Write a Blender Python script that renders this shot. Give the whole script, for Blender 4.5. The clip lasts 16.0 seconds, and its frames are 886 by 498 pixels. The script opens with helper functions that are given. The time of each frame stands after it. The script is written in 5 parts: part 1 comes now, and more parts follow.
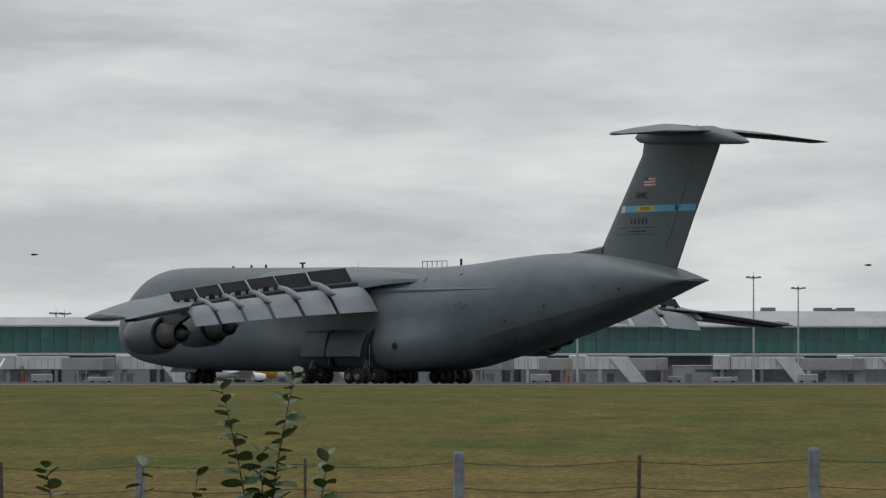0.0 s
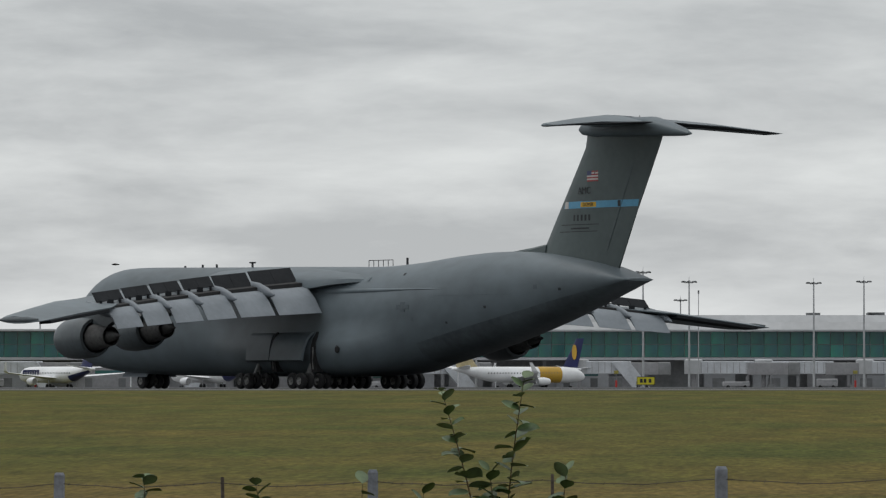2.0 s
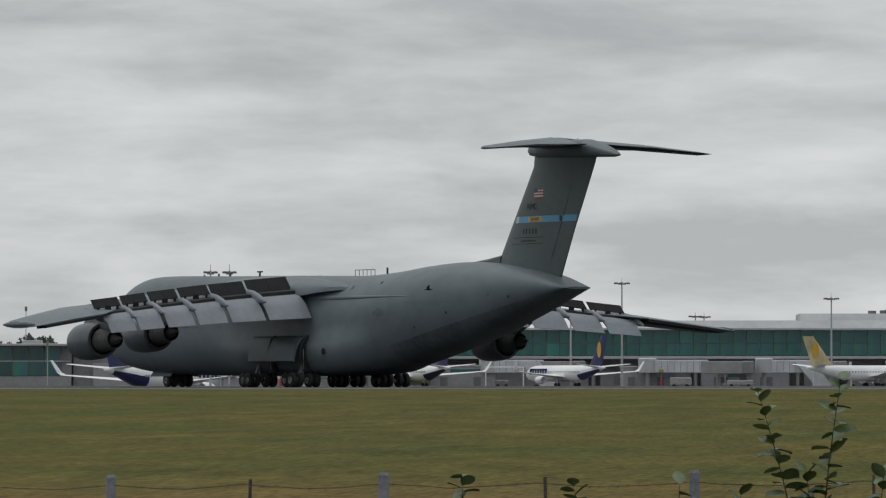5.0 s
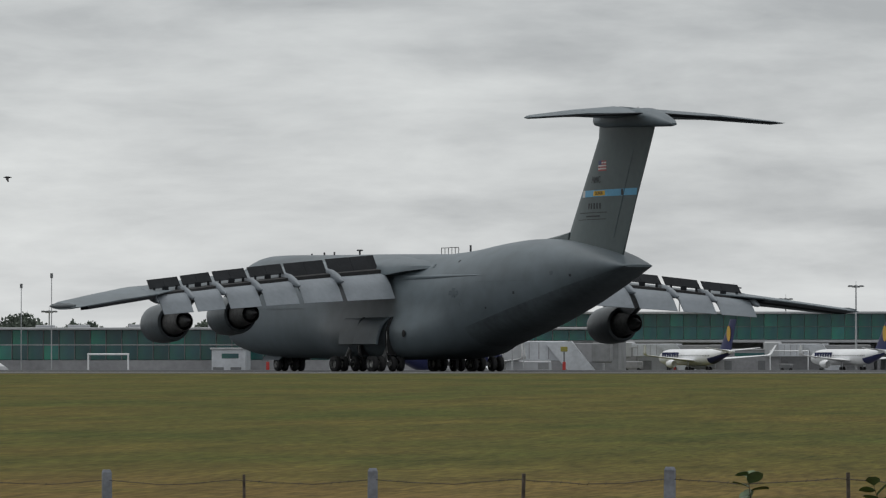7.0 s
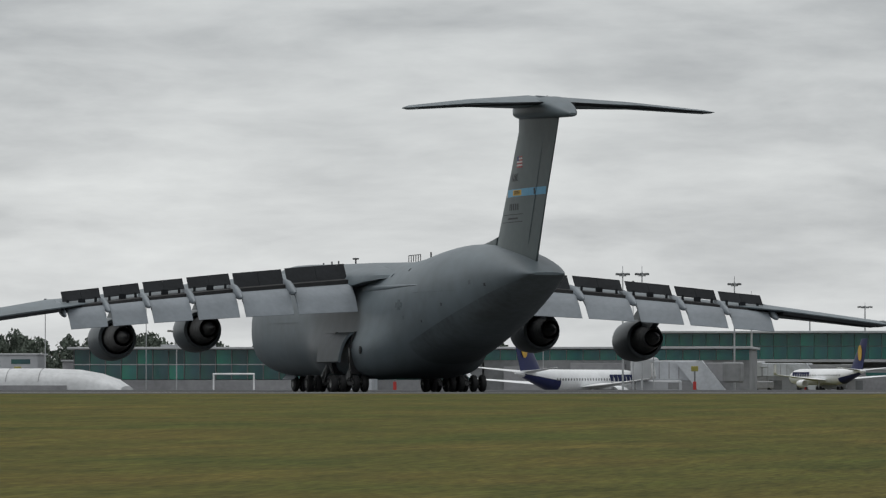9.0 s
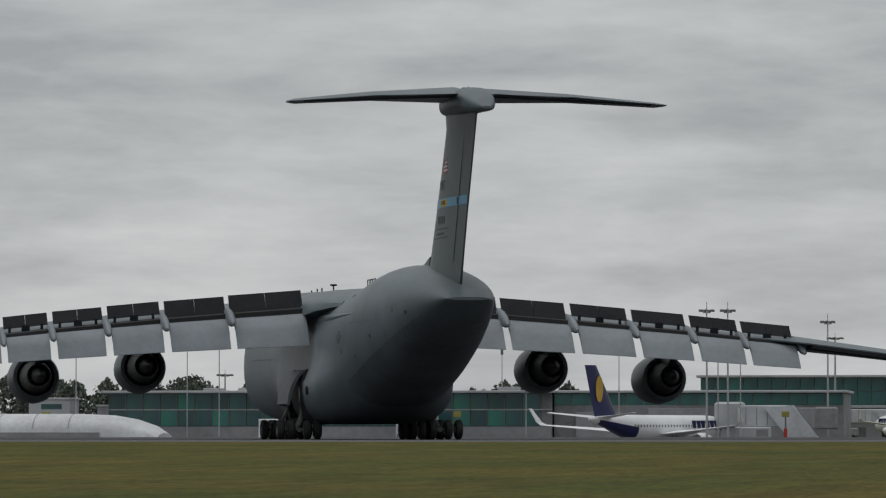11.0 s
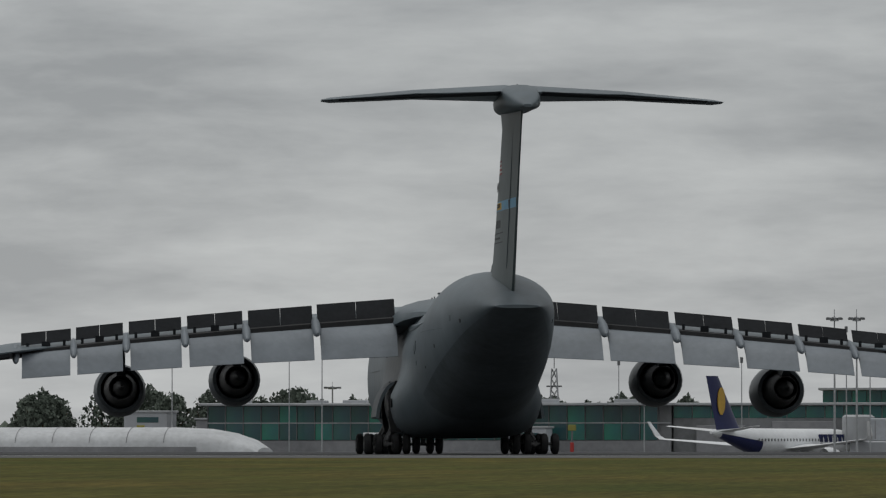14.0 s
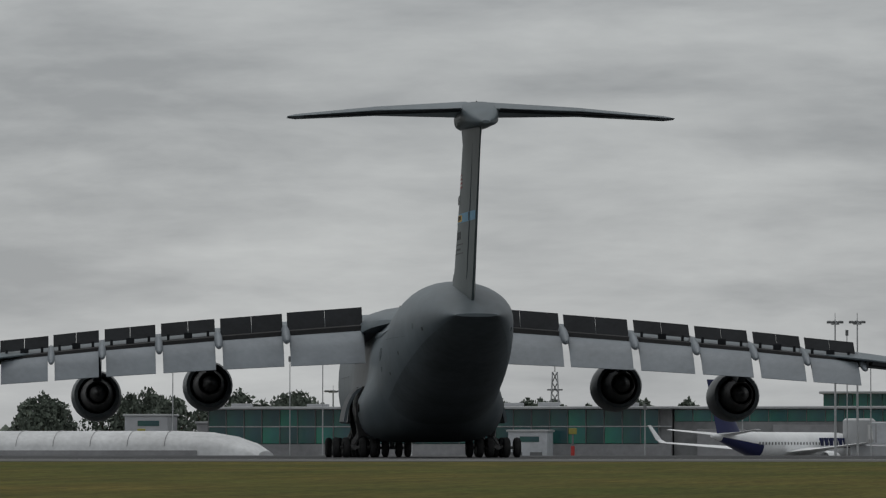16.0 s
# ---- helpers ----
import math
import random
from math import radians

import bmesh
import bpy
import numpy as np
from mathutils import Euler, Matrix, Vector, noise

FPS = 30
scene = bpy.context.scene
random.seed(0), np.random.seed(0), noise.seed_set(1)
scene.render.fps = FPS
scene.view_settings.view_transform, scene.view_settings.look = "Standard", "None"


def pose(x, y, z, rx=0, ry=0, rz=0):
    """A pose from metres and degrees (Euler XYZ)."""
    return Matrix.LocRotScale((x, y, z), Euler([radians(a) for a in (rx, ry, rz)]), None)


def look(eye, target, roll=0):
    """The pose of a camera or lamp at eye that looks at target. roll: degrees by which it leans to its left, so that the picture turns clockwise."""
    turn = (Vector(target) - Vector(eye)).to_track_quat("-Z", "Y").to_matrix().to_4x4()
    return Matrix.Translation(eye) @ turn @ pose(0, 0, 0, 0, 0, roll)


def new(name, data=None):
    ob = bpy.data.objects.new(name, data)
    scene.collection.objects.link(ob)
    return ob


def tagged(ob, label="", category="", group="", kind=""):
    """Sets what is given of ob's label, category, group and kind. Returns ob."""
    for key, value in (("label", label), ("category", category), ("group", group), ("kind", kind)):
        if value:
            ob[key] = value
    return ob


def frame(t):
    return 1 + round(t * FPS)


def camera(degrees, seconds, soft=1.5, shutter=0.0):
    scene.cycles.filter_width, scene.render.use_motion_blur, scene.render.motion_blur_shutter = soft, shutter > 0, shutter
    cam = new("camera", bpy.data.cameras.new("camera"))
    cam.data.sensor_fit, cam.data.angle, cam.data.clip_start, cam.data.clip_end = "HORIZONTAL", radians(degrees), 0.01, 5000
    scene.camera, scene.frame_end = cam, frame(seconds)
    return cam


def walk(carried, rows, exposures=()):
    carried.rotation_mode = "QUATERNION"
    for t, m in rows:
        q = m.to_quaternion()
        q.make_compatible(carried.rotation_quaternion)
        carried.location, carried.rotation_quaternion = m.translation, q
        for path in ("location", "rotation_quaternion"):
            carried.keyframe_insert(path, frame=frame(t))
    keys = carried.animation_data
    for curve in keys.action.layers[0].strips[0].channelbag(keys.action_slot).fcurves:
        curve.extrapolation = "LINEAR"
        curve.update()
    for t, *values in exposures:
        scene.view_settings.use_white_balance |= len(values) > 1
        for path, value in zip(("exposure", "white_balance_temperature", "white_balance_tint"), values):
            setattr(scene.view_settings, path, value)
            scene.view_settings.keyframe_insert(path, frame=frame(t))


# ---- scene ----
cam = camera(9.957, 16.0, soft=1.25)

# time, place, bearing (clockwise from +y), upward tilt
CAM = [
    (0.0, -0.00, -9.60, 0.000, 1.464),
    (0.5, 0.10, -7.40, -0.756, 1.472),
    (1.0, 0.16, -5.60, -1.650, 1.516),
    (1.5, 0.17, -4.40, -2.246, 1.496),
    (2.0, 0.25, -4.39, -3.224, 1.516),
    (2.5, 0.33, -4.39, -4.332, 1.596),
    (3.0, 0.36, -4.39, -4.668, 1.576),
    (5.5, 0.63, -4.35, -8.251, 1.455),
    (6.0, 0.53, -3.26, -9.244, 1.392),
    (6.5, 0.24, -1.38, -9.908, 1.344),
    (7.0, -0.09, 0.49, -10.428, 1.318),
    (7.5, -0.42, 2.26, -10.611, 1.314),
    (8.0, -0.87, 4.42, -11.100, 1.276),
    (8.5, -1.30, 6.37, -11.543, 1.241),
    (9.0, -1.95, 9.30, -11.864, 1.540),
    (9.5, -4.66, 21.50, -12.038, 1.674),
    (10.0, -8.55, 39.08, -12.213, 1.807),
    (10.5, -12.55, 57.14, -12.387, 1.941),
    (11.0, -16.55, 75.20, -12.561, 2.074),
    (11.5, -20.23, 91.80, -12.735, 2.207),
    (12.0, -22.61, 102.54, -12.796, 2.350),
    (12.5, -23.69, 107.42, -13.199, 2.309),
    (13.0, -24.12, 109.37, -13.503, 2.245),
    (13.5, -24.12, 109.37, -13.687, 2.319),
    (14.0, -24.12, 109.37, -13.847, 2.236),
    (14.5, -24.12, 109.37, -13.905, 2.294),
    (15.0, -24.12, 109.37, -13.897, 2.342),
    (15.5, -24.12, 109.37, -13.863, 2.311),
    (16.0, -24.12, 109.37, -13.855, 2.276),
]

EYE = 0.4
# small rise and fall of the eye
LIFT = [(0, -0.014), (1, -0.03), (1.5, 0.008), (5.5, 0.03), (6, 0.012), (7, 0.045), (8, 0.073), (8.5, 0.095), (9, 0.06), (9.5, 0.02), (10, 0), (16, 0)]


def aim(x, y, z, bearing, tilt):
    return pose(x, y, z, 90 + tilt, 0, -bearing)


walk(cam, [(t, aim(x, y, EYE + float(np.interp(t, [q[0] for q in LIFT], [q[1] for q in LIFT])), b, p)) for t, x, y, b, p in CAM],
     exposures=[(0.0, 0.02), (3.0, -0.02), (5.5, -0.09), (7.0, -0.05), (9.0, 0.0), (11.5, -0.43), (12.5, -0.52), (16.0, -0.50)])

# ---- sky and light ----
world = bpy.data.worlds.new("overcast_sky")
scene.world = world
world.use_nodes = True


def overcast():
    nt = world.node_tree
    nt.nodes.clear()
    n, ln = nt.nodes.new, nt.links.new
    co = n("ShaderNodeTexCoord")

    def clouds(scale, size, detail, shift, rough=0.56, warp=0.0):
        mp, tx = n("ShaderNodeMapping"), n("ShaderNodeTexNoise")
        mp.inputs["Scale"].default_value, mp.inputs["Location"].default_value = scale, shift
        tx.inputs["Scale"].default_value, tx.inputs["Detail"].default_value, tx.inputs["Roughness"].default_value = size, detail, rough
        tx.inputs["Distortion"].default_value = warp
        ln(co.outputs["Generated"], mp.inputs["Vector"])
        ln(mp.outputs[0], tx.inputs["Vector"])
        return tx.outputs["Fac"]

    def calc(op, x, y):
        m = n("ShaderNodeMath")
        m.operation = op
        for k, v in enumerate((x, y)):
            if isinstance(v, float):
                m.inputs[k].default_value = v
            else:
                ln(v, m.inputs[k])
        return m.outputs[0]

    banks = clouds((5, 5, 31), 1.0, 5, (0.3, 0.1, 0.6))
    puffs = clouds((13, 13, 54), 1.4, 10, (3.1, 0, 0.2), 0.58, 0.2)
    wisps = clouds((34, 34, 120), 1.3, 8, (0.7, 2.0, 1.2), 0.58, 0.2)
    mixed = calc("ADD", calc("ADD", calc("MULTIPLY", banks, 0.50), calc("MULTIPLY", puffs, 0.42)), calc("MULTIPLY", wisps, 0.08))
    ramp = n("ShaderNodeValToRGB")
    e = ramp.color_ramp.elements
    e[0].position, e[0].color = 0.402, (0.420, 0.437, 0.451, 1)
    e[1].position, e[1].color = 0.598, (0.665, 0.685, 0.688, 1)
    m = e.new(0.5)
    m.color = (0.55, 0.568, 0.577, 1)
    ln(mixed, ramp.inputs[0])
    # the overcast is brighter overhead and where the hidden sun stands, high to one side
    way = n("ShaderNodeVectorMath")
    way.operation = "DOT_PRODUCT"
    way.inputs[1].default_value = (-0.16, 0.02, 0.987)
    ln(co.outputs["Generated"], way.inputs[0])
    dome = n("ShaderNodeMapRange")
    dome.interpolation_type = "LINEAR"
    dome.inputs["From Min"].default_value, dome.inputs["From Max"].default_value = -0.45, 0.92
    dome.inputs["To Min"].default_value, dome.inputs["To Max"].default_value = 0.70, 1.66
    ln(way.outputs["Value"], dome.inputs["Value"])
    sky = n("ShaderNodeTexSky")
    sky.sky_type, sky.sun_disc = "NISHITA", False
    sky.sun_elevation, sky.sun_rotation = radians(52), radians(-60)
    b1, b2, add, out = n("ShaderNodeBackground"), n("ShaderNodeBackground"), n("ShaderNodeAddShader"), n("ShaderNodeOutputWorld")
    b1.inputs["Strength"].default_value, b2.inputs["Strength"].default_value = 1.0, 0.006
    # the deck lies a little brighter low over the horizon
    xyz, low, tone = n("ShaderNodeSeparateXYZ"), n("ShaderNodeMapRange"), n("ShaderNodeMix")
    for k, v in zip(("From Min", "From Max", "To Min", "To Max"), (0.015, 0.078, 1.04, 0.855)):
        low.inputs[k].default_value = v
    ln(co.outputs["Generated"], xyz.inputs[0])
    ln(xyz.outputs["Z"], low.inputs["Value"])
    tone.data_type, tone.blend_type = "RGBA", "MULTIPLY"
    tone.inputs["Factor"].default_value = 1.0
    ln(ramp.outputs[0], tone.inputs["A"])
    ln(low.outputs["Result"], tone.inputs["B"])
    ln(tone.outputs["Result"], b1.inputs["Color"])
    ln(dome.outputs["Result"], b1.inputs["Strength"])
    ln(sky.outputs[0], b2.inputs["Color"])
    ln(b1.outputs[0], add.inputs[0])
    ln(b2.outputs[0], add.inputs[1])
    ln(add.outputs[0], out.inputs[0])


overcast()
sun = new("sun", bpy.data.lights.new("sun", "SUN"))
sun.data.energy, sun.data.angle, sun.data.color = 0.8, radians(35), (1.0, 0.97, 0.92)
sun.matrix_world = look((-60, 25, 230), (0, 0, 0))


# ---- materials ----
def material(name, col, rough=0.6, metal=0.0, var=0.12, big=0.15, small=3.0, bump=0.0, stretch=(1, 1, 1), col2=None, coat=0.0, spec=0.4):
    """Principled paint with broad stains and fine grain; col2 is the colour of the stains."""
    m = bpy.data.materials.new(name)
    m.use_nodes = True
    nt = m.node_tree
    n, ln = nt.nodes.new, nt.links.new
    b = nt.nodes["Principled BSDF"]
    b.inputs["Roughness"].default_value, b.inputs["Metallic"].default_value = rough, metal
    b.inputs["Coat Weight"].default_value = coat
    b.inputs["Specular IOR Level"].default_value = spec
    co, mp = n("ShaderNodeTexCoord"), n("ShaderNodeMapping")
    mp.inputs["Scale"].default_value = stretch
    ln(co.outputs["Object"], mp.inputs["Vector"])
    a, c = n("ShaderNodeTexNoise"), n("ShaderNodeTexNoise")
    a.inputs["Scale"].default_value, a.inputs["Detail"].default_value = big, 5
    c.inputs["Scale"].default_value, c.inputs["Detail"].default_value = small, 6
    ln(mp.outputs[0], a.inputs["Vector"])
    ln(mp.outputs[0], c.inputs["Vector"])
    mix = n("ShaderNodeMix")
    mix.data_type = "RGBA"
    d2 = col2 or [v * (1 - 2.2 * var) for v in col]
    mix.inputs["A"].default_value = (*[min(1, v * (1 + var)) for v in col], 1)
    mix.inputs["B"].default_value = (*d2, 1)
    add = n("ShaderNodeMath")
    add.operation = "MULTIPLY_ADD"
    ln(c.outputs["Fac"], add.inputs[0])
    add.inputs[1].default_value = 0.55
    ln(a.outputs["Fac"], add.inputs[2])
    rg = n("ShaderNodeMapRange")
    rg.inputs["From Min"].default_value, rg.inputs["From Max"].default_value = 0.55, 1.0
    ln(add.outputs[0], rg.inputs["Value"])
    ln(rg.outputs["Result"], mix.inputs["Factor"])
    ln(mix.outputs["Result"], b.inputs["Base Color"])
    if bump:
        bp = n("ShaderNodeBump")
        bp.inputs["Strength"].default_value, bp.inputs["Distance"].default_value = bump, 0.05
        ln(c.outputs["Fac"], bp.inputs["Height"])
        ln(bp.outputs[0], b.inputs["Normal"])
    return m


M = {
    "grey": material("grey_matt_paint", (0.112, 0.139, 0.155), 0.48, var=0.14, big=0.16, small=1.4, bump=0.02, stretch=(1, 0.45, 0.6)),
    "fin": material("grey_fin_paint", (0.074, 0.096, 0.097), 0.5, var=0.09, big=0.2, small=2),
    "flap": material("pale_grey_flap_paint", (0.205, 0.23, 0.255), 0.5, var=0.08, big=0.5, small=3),
    # hull grey made darker: shade under the tail put into the colour
    "belly": material("underside_shade_grey", (0.098, 0.119, 0.132), 0.5, var=0.15, big=0.25, small=2, spec=0.3),
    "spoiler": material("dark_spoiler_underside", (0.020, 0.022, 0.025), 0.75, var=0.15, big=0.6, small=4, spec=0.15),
    # near-black that puts the shade of gaps and openings into colour
    "dark": material("cavity_shade_black", (0.02, 0.02, 0.021), 0.8, var=0.2),
    "nacelle": material("grey_nacelle_paint", (0.098, 0.115, 0.124), 0.42, var=0.12, big=0.6, small=3),
    "core": material("sooty_engine_metal", (0.125, 0.124, 0.122), 0.65, metal=0.2, var=0.25, big=1, small=5),
    "tyre": material("black_tyre_rubber", (0.026, 0.026, 0.027), 0.8, var=0.2, big=2, small=12),
    "rim": material("pale_wheel_rim", (0.35, 0.35, 0.34), 0.5, metal=0.3, var=0.2, big=3, small=9),
    "strut": material("grey_gear_strut", (0.16, 0.16, 0.16), 0.5, metal=0.3, var=0.2, big=2, small=8),
    "band": material("sky_blue_band", (0.10, 0.30, 0.46), 0.5, var=0.08),
    "yellow": material("yellow_paint", (0.60, 0.36, 0.03), 0.5, var=0.08),
    "ink": material("black_marking_paint", (0.025, 0.027, 0.03), 0.6, var=0.1),
    "mark": material("faded_dark_marking", (0.100, 0.125, 0.139), 0.6, var=0.15, big=1, small=5),
    "flagred": material("flag_red", (0.30, 0.06, 0.06), 0.6, var=0.1),
    "flagwhite": material("flag_white", (0.50, 0.48, 0.46), 0.6, var=0.08),
    "flagblue": material("flag_blue", (0.05, 0.06, 0.13), 0.6, var=0.1),
    "white": material("white_aircraft_paint", (0.78, 0.79, 0.80), 0.35, var=0.05, big=0.3, small=2),
    "navy": material("navy_blue_paint", (0.012, 0.018, 0.09), 0.35, var=0.1),
    "gold": material("golden_yellow_paint", (0.55, 0.33, 0.04), 0.35, var=0.1),
    "palegold": material("pale_gold_paint", (0.50, 0.42, 0.24), 0.4, var=0.2, big=0.3, small=2),
    # concrete, cladding, undercroft and roof greys raised: distance haze put into colour
    "concrete": material("grey_concrete", (0.31, 0.31, 0.32), 0.85, var=0.12, big=0.12, small=1.2, bump=0.02),
    "cladding": material("pale_grey_cladding", (0.43, 0.44, 0.46), 0.55, var=0.08, big=0.08, small=1),
    "shed": material("white_sheeting", (0.60, 0.61, 0.62), 0.6, var=0.1, big=0.2, small=1.5),
    "bridge": material("weathered_white_panel", (0.52, 0.54, 0.57), 0.5, var=0.1, big=0.3, small=2),
    "shade": material("hazed_undercroft_grey", (0.26, 0.265, 0.27), 0.8, var=0.15, big=0.1, small=1),
    "roof": material("light_grey_roof", (0.42, 0.43, 0.44), 0.5, var=0.1, big=0.04, small=0.5),
    "mast": material("galvanised_steel", (0.42, 0.43, 0.44), 0.45, metal=0.5, var=0.1, big=0.5, small=4),
    "lamp": material("dark_floodlight_housing", (0.16, 0.165, 0.17), 0.5, var=0.1),
    "red": material("red_paint", (0.42, 0.035, 0.03), 0.5, var=0.1),
    "signdull": material("dull_yellow_box", (0.30, 0.27, 0.06), 0.6, var=0.12),
    "signyellow": material("sign_yellow", (0.62, 0.55, 0.03), 0.5, var=0.06),
    "asphalt": material("worn_asphalt", (0.042, 0.043, 0.045), 0.9, var=0.2, big=0.05, small=1.5, bump=0.2),
    "apron": material("apron_concrete", (0.17, 0.17, 0.17), 0.9, var=0.12, big=0.03, small=0.6),
    "shoulder": material("pale_worn_asphalt", (0.095, 0.094, 0.092), 0.9, var=0.15, big=0.05, small=1.0),
    "line": material("worn_white_line", (0.50, 0.50, 0.48), 0.8, var=0.12, big=0.2, small=2),
    "straw": material("dry_straw_grass", (0.155, 0.115, 0.045), 0.95, var=0.25, big=0.4, small=3),
    "leaf": material("green_leaf", (0.066, 0.112, 0.036), 0.5, var=0.3, big=2.5, small=9),
    "leaf2": material("pale_leaf", (0.12, 0.165, 0.085), 0.55, var=0.25, big=2.5, small=9),
    "stem": material("brown_stem", (0.09, 0.06, 0.03), 0.8, var=0.2, big=3, small=12),
    # leaf colour lightened and greyed: distance haze put into the base colour
    "foliage": material("haze_paled_foliage", (0.112, 0.135, 0.108), 0.9, var=0.22, big=0.15, small=1.2),
    "post": material("weathered_concrete_post", (0.20, 0.215, 0.25), 0.9, var=0.2, big=3, small=18, bump=0.3),
    "rust": material("rusty_angle_iron", (0.095, 0.078, 0.066), 0.85, var=0.3, big=5, small=25, bump=0.3),
    "wire": material("barbed_wire_steel", (0.07, 0.062, 0.055), 0.7, metal=0.4, var=0.2, big=5, small=25),
    "bird": material("black_feathers", (0.012, 0.012, 0.014), 0.7, var=0.2, big=6, small=20),
}


def grass_material():
    """Mown grass: broad green and dry patches, mower lines, fine tufts, and a strawy strip by the fence."""
    m = bpy.data.materials.new("dry_mown_grass")
    m.use_nodes = True
    nt = m.node_tree
    n, ln = nt.nodes.new, nt.links.new
    b = nt.nodes["Principled BSDF"]
    b.inputs["Roughness"].default_value, b.inputs["Specular IOR Level"].default_value = 0.95, 0.08
    co = n("ShaderNodeTexCoord")

    def tex(scale, stretch, detail=4):
        mp, tx = n("ShaderNodeMapping"), n("ShaderNodeTexNoise")
        mp.inputs["Scale"].default_value, mp.inputs["Rotation"].default_value = stretch, (0, 0, 0.0933)
        tx.inputs["Scale"].default_value, tx.inputs["Detail"].default_value, tx.inputs["Roughness"].default_value = scale, detail, 0.6
        ln(co.outputs["Object"], mp.inputs["Vector"])
        ln(mp.outputs[0], tx.inputs["Vector"])
        return tx.outputs["Fac"]

    def remap(v, a0, a1, b0, b1):
        r = n("ShaderNodeMapRange")
        for k, x in zip(("From Min", "From Max", "To Min", "To Max"), (a0, a1, b0, b1)):
            r.inputs[k].default_value = x
        ln(v, r.inputs["Value"])
        return r.outputs["Result"]

    def mixed(f, x, y, how="MIX"):
        k = n("ShaderNodeMix")
        k.data_type, k.blend_type = "RGBA", how
        for name, v in (("Factor", f), ("A", x), ("B", y)):
            if isinstance(v, (tuple, float)):
                k.inputs[name].default_value = v
            else:
                ln(v, k.inputs[name])
        return k.outputs["Result"]

    patch = remap(tex(0.12, (1, 0.5, 1), 7), 0.36, 0.64, 0, 1)
    tufty = remap(tex(0.9, (1, 0.16, 1), 8), 0.34, 0.66, 0, 1)
    fine = remap(tex(6.5, (1, 0.16, 1), 7), 0.3, 0.7, 0.60, 1.46)
    dash = remap(tex(0.8, (1, 0.2, 1), 7), 0.36, 0.64, 0.80, 1.12)
    col = mixed(patch, (0.124, 0.096, 0.0245, 1), (0.068, 0.079, 0.017, 1))
    col = mixed(remap(tufty, 0, 1, 0, 0.55), col, (0.054, 0.058, 0.0105, 1))
    # strip of dry straw, by its distance from the field's edge
    dot = n("ShaderNodeVectorMath")
    dot.operation = "DOT_PRODUCT"
    dot.inputs[1].default_value = (-0.0932, 0.9957, 0)
    ln(co.outputs["Object"], dot.inputs[0])
    up = remap(dot.outputs["Value"], 38, 48, 0, 1)
    dn = remap(dot.outputs["Value"], 78, 92, 1, 0)
    mul = n("ShaderNodeMath")
    mul.operation = "MULTIPLY"
    ln(up, mul.inputs[0])
    ln(dn, mul.inputs[1])
    mul2 = n("ShaderNodeMath")
    mul2.operation = "MULTIPLY"
    ln(mul.outputs[0], mul2.inputs[0])
    ln(remap(tex(0.35, (0.5, 1, 1), 5), 0.36, 0.6, 0.2, 0.9), mul2.inputs[1])
    col = mixed(mul2.outputs[0], col, (0.1440, 0.0976, 0.0317, 1))
    hsv = n("ShaderNodeHueSaturation")
    both = n("ShaderNodeMath")
    both.operation = "MULTIPLY"
    ln(fine, both.inputs[0])
    ln(dash, both.inputs[1])
    ln(both.outputs[0], hsv.inputs["Value"])
    ln(col, hsv.inputs["Color"])
    ln(hsv.outputs[0], b.inputs["Base Color"])
    bp = n("ShaderNodeBump")
    bp.inputs["Strength"].default_value, bp.inputs["Distance"].default_value = 0.6, 0.06
    ln(fine, bp.inputs["Height"])
    ln(bp.outputs[0], b.inputs["Normal"])
    return m


M["grass"] = grass_material()


# ---- mesh helpers ----
def part(name, bm, mat, parent, label="", smooth=False):
    me = bpy.data.meshes.new(name)
    bmesh.ops.recalc_face_normals(bm, faces=bm.faces)
    for f in bm.faces:
        f.smooth = smooth
    bm.to_mesh(me)
    bm.free()
    me.materials.append(M[mat])
    ob = new(name, me)
    if smooth:
        me.set_sharp_from_angle(angle=radians(38))
    if parent is not None:
        ob.parent = parent
    if label:
        ob["label"] = label
    return ob


def clone(name, ob, parent, m):
    c = new(name, ob.data)
    c.parent = parent
    c.matrix_basis = m
    if "label" in ob:
        c["label"] = ob["label"]
    return c


def thing(name, m, label, category, group="", kind=""):
    ob = new(name)
    ob.matrix_basis = m
    ob.empty_display_size = 0.5
    return tagged(ob, label, category, group, kind)


def loft(bm, rings, cap=True, closed=True):
    vs = [[bm.verts.new(p) for p in r] for r in rings]
    k = len(vs[0])
    for a, b in zip(vs, vs[1:]):
        for i in range(k if closed else k - 1):
            j = (i + 1) % k
            bm.faces.new((a[i], a[j], b[j], b[i]))
    if cap:
        bm.faces.new(vs[0][::-1])
        bm.faces.new(vs[-1])


def box(bm, c, s, m=None, bevel=0.0):
    m = m or Matrix.Identity(4)
    if bevel:
        b = bmesh.new()
        bmesh.ops.create_cube(b, size=1, matrix=Matrix.Diagonal((*s, 1)))
        bmesh.ops.bevel(b, geom=b.edges[:], offset=bevel, segments=1, affect="EDGES")
        t = m @ Matrix.Translation(c)
        vm = {v: bm.verts.new(t @ v.co) for v in b.verts}
        for f in b.faces:
            bm.faces.new([vm[v] for v in f.verts])
        b.free()
    else:
        bmesh.ops.create_cube(bm, size=1, matrix=m @ Matrix.Translation(c) @ Matrix.Diagonal((*s, 1)))


def tube(bm, p, q, r, r2=None, n=8):
    p, q = Vector(p), Vector(q)
    d = (q - p).to_track_quat("Z", "Y").to_matrix()
    rings = []
    for o, rr in ((p, r), (q, r if r2 is None else r2)):
        rings.append([o + d @ Vector((rr * math.cos(2 * math.pi * i / n), rr * math.sin(2 * math.pi * i / n), 0)) for i in range(n)])
    loft(bm, rings)


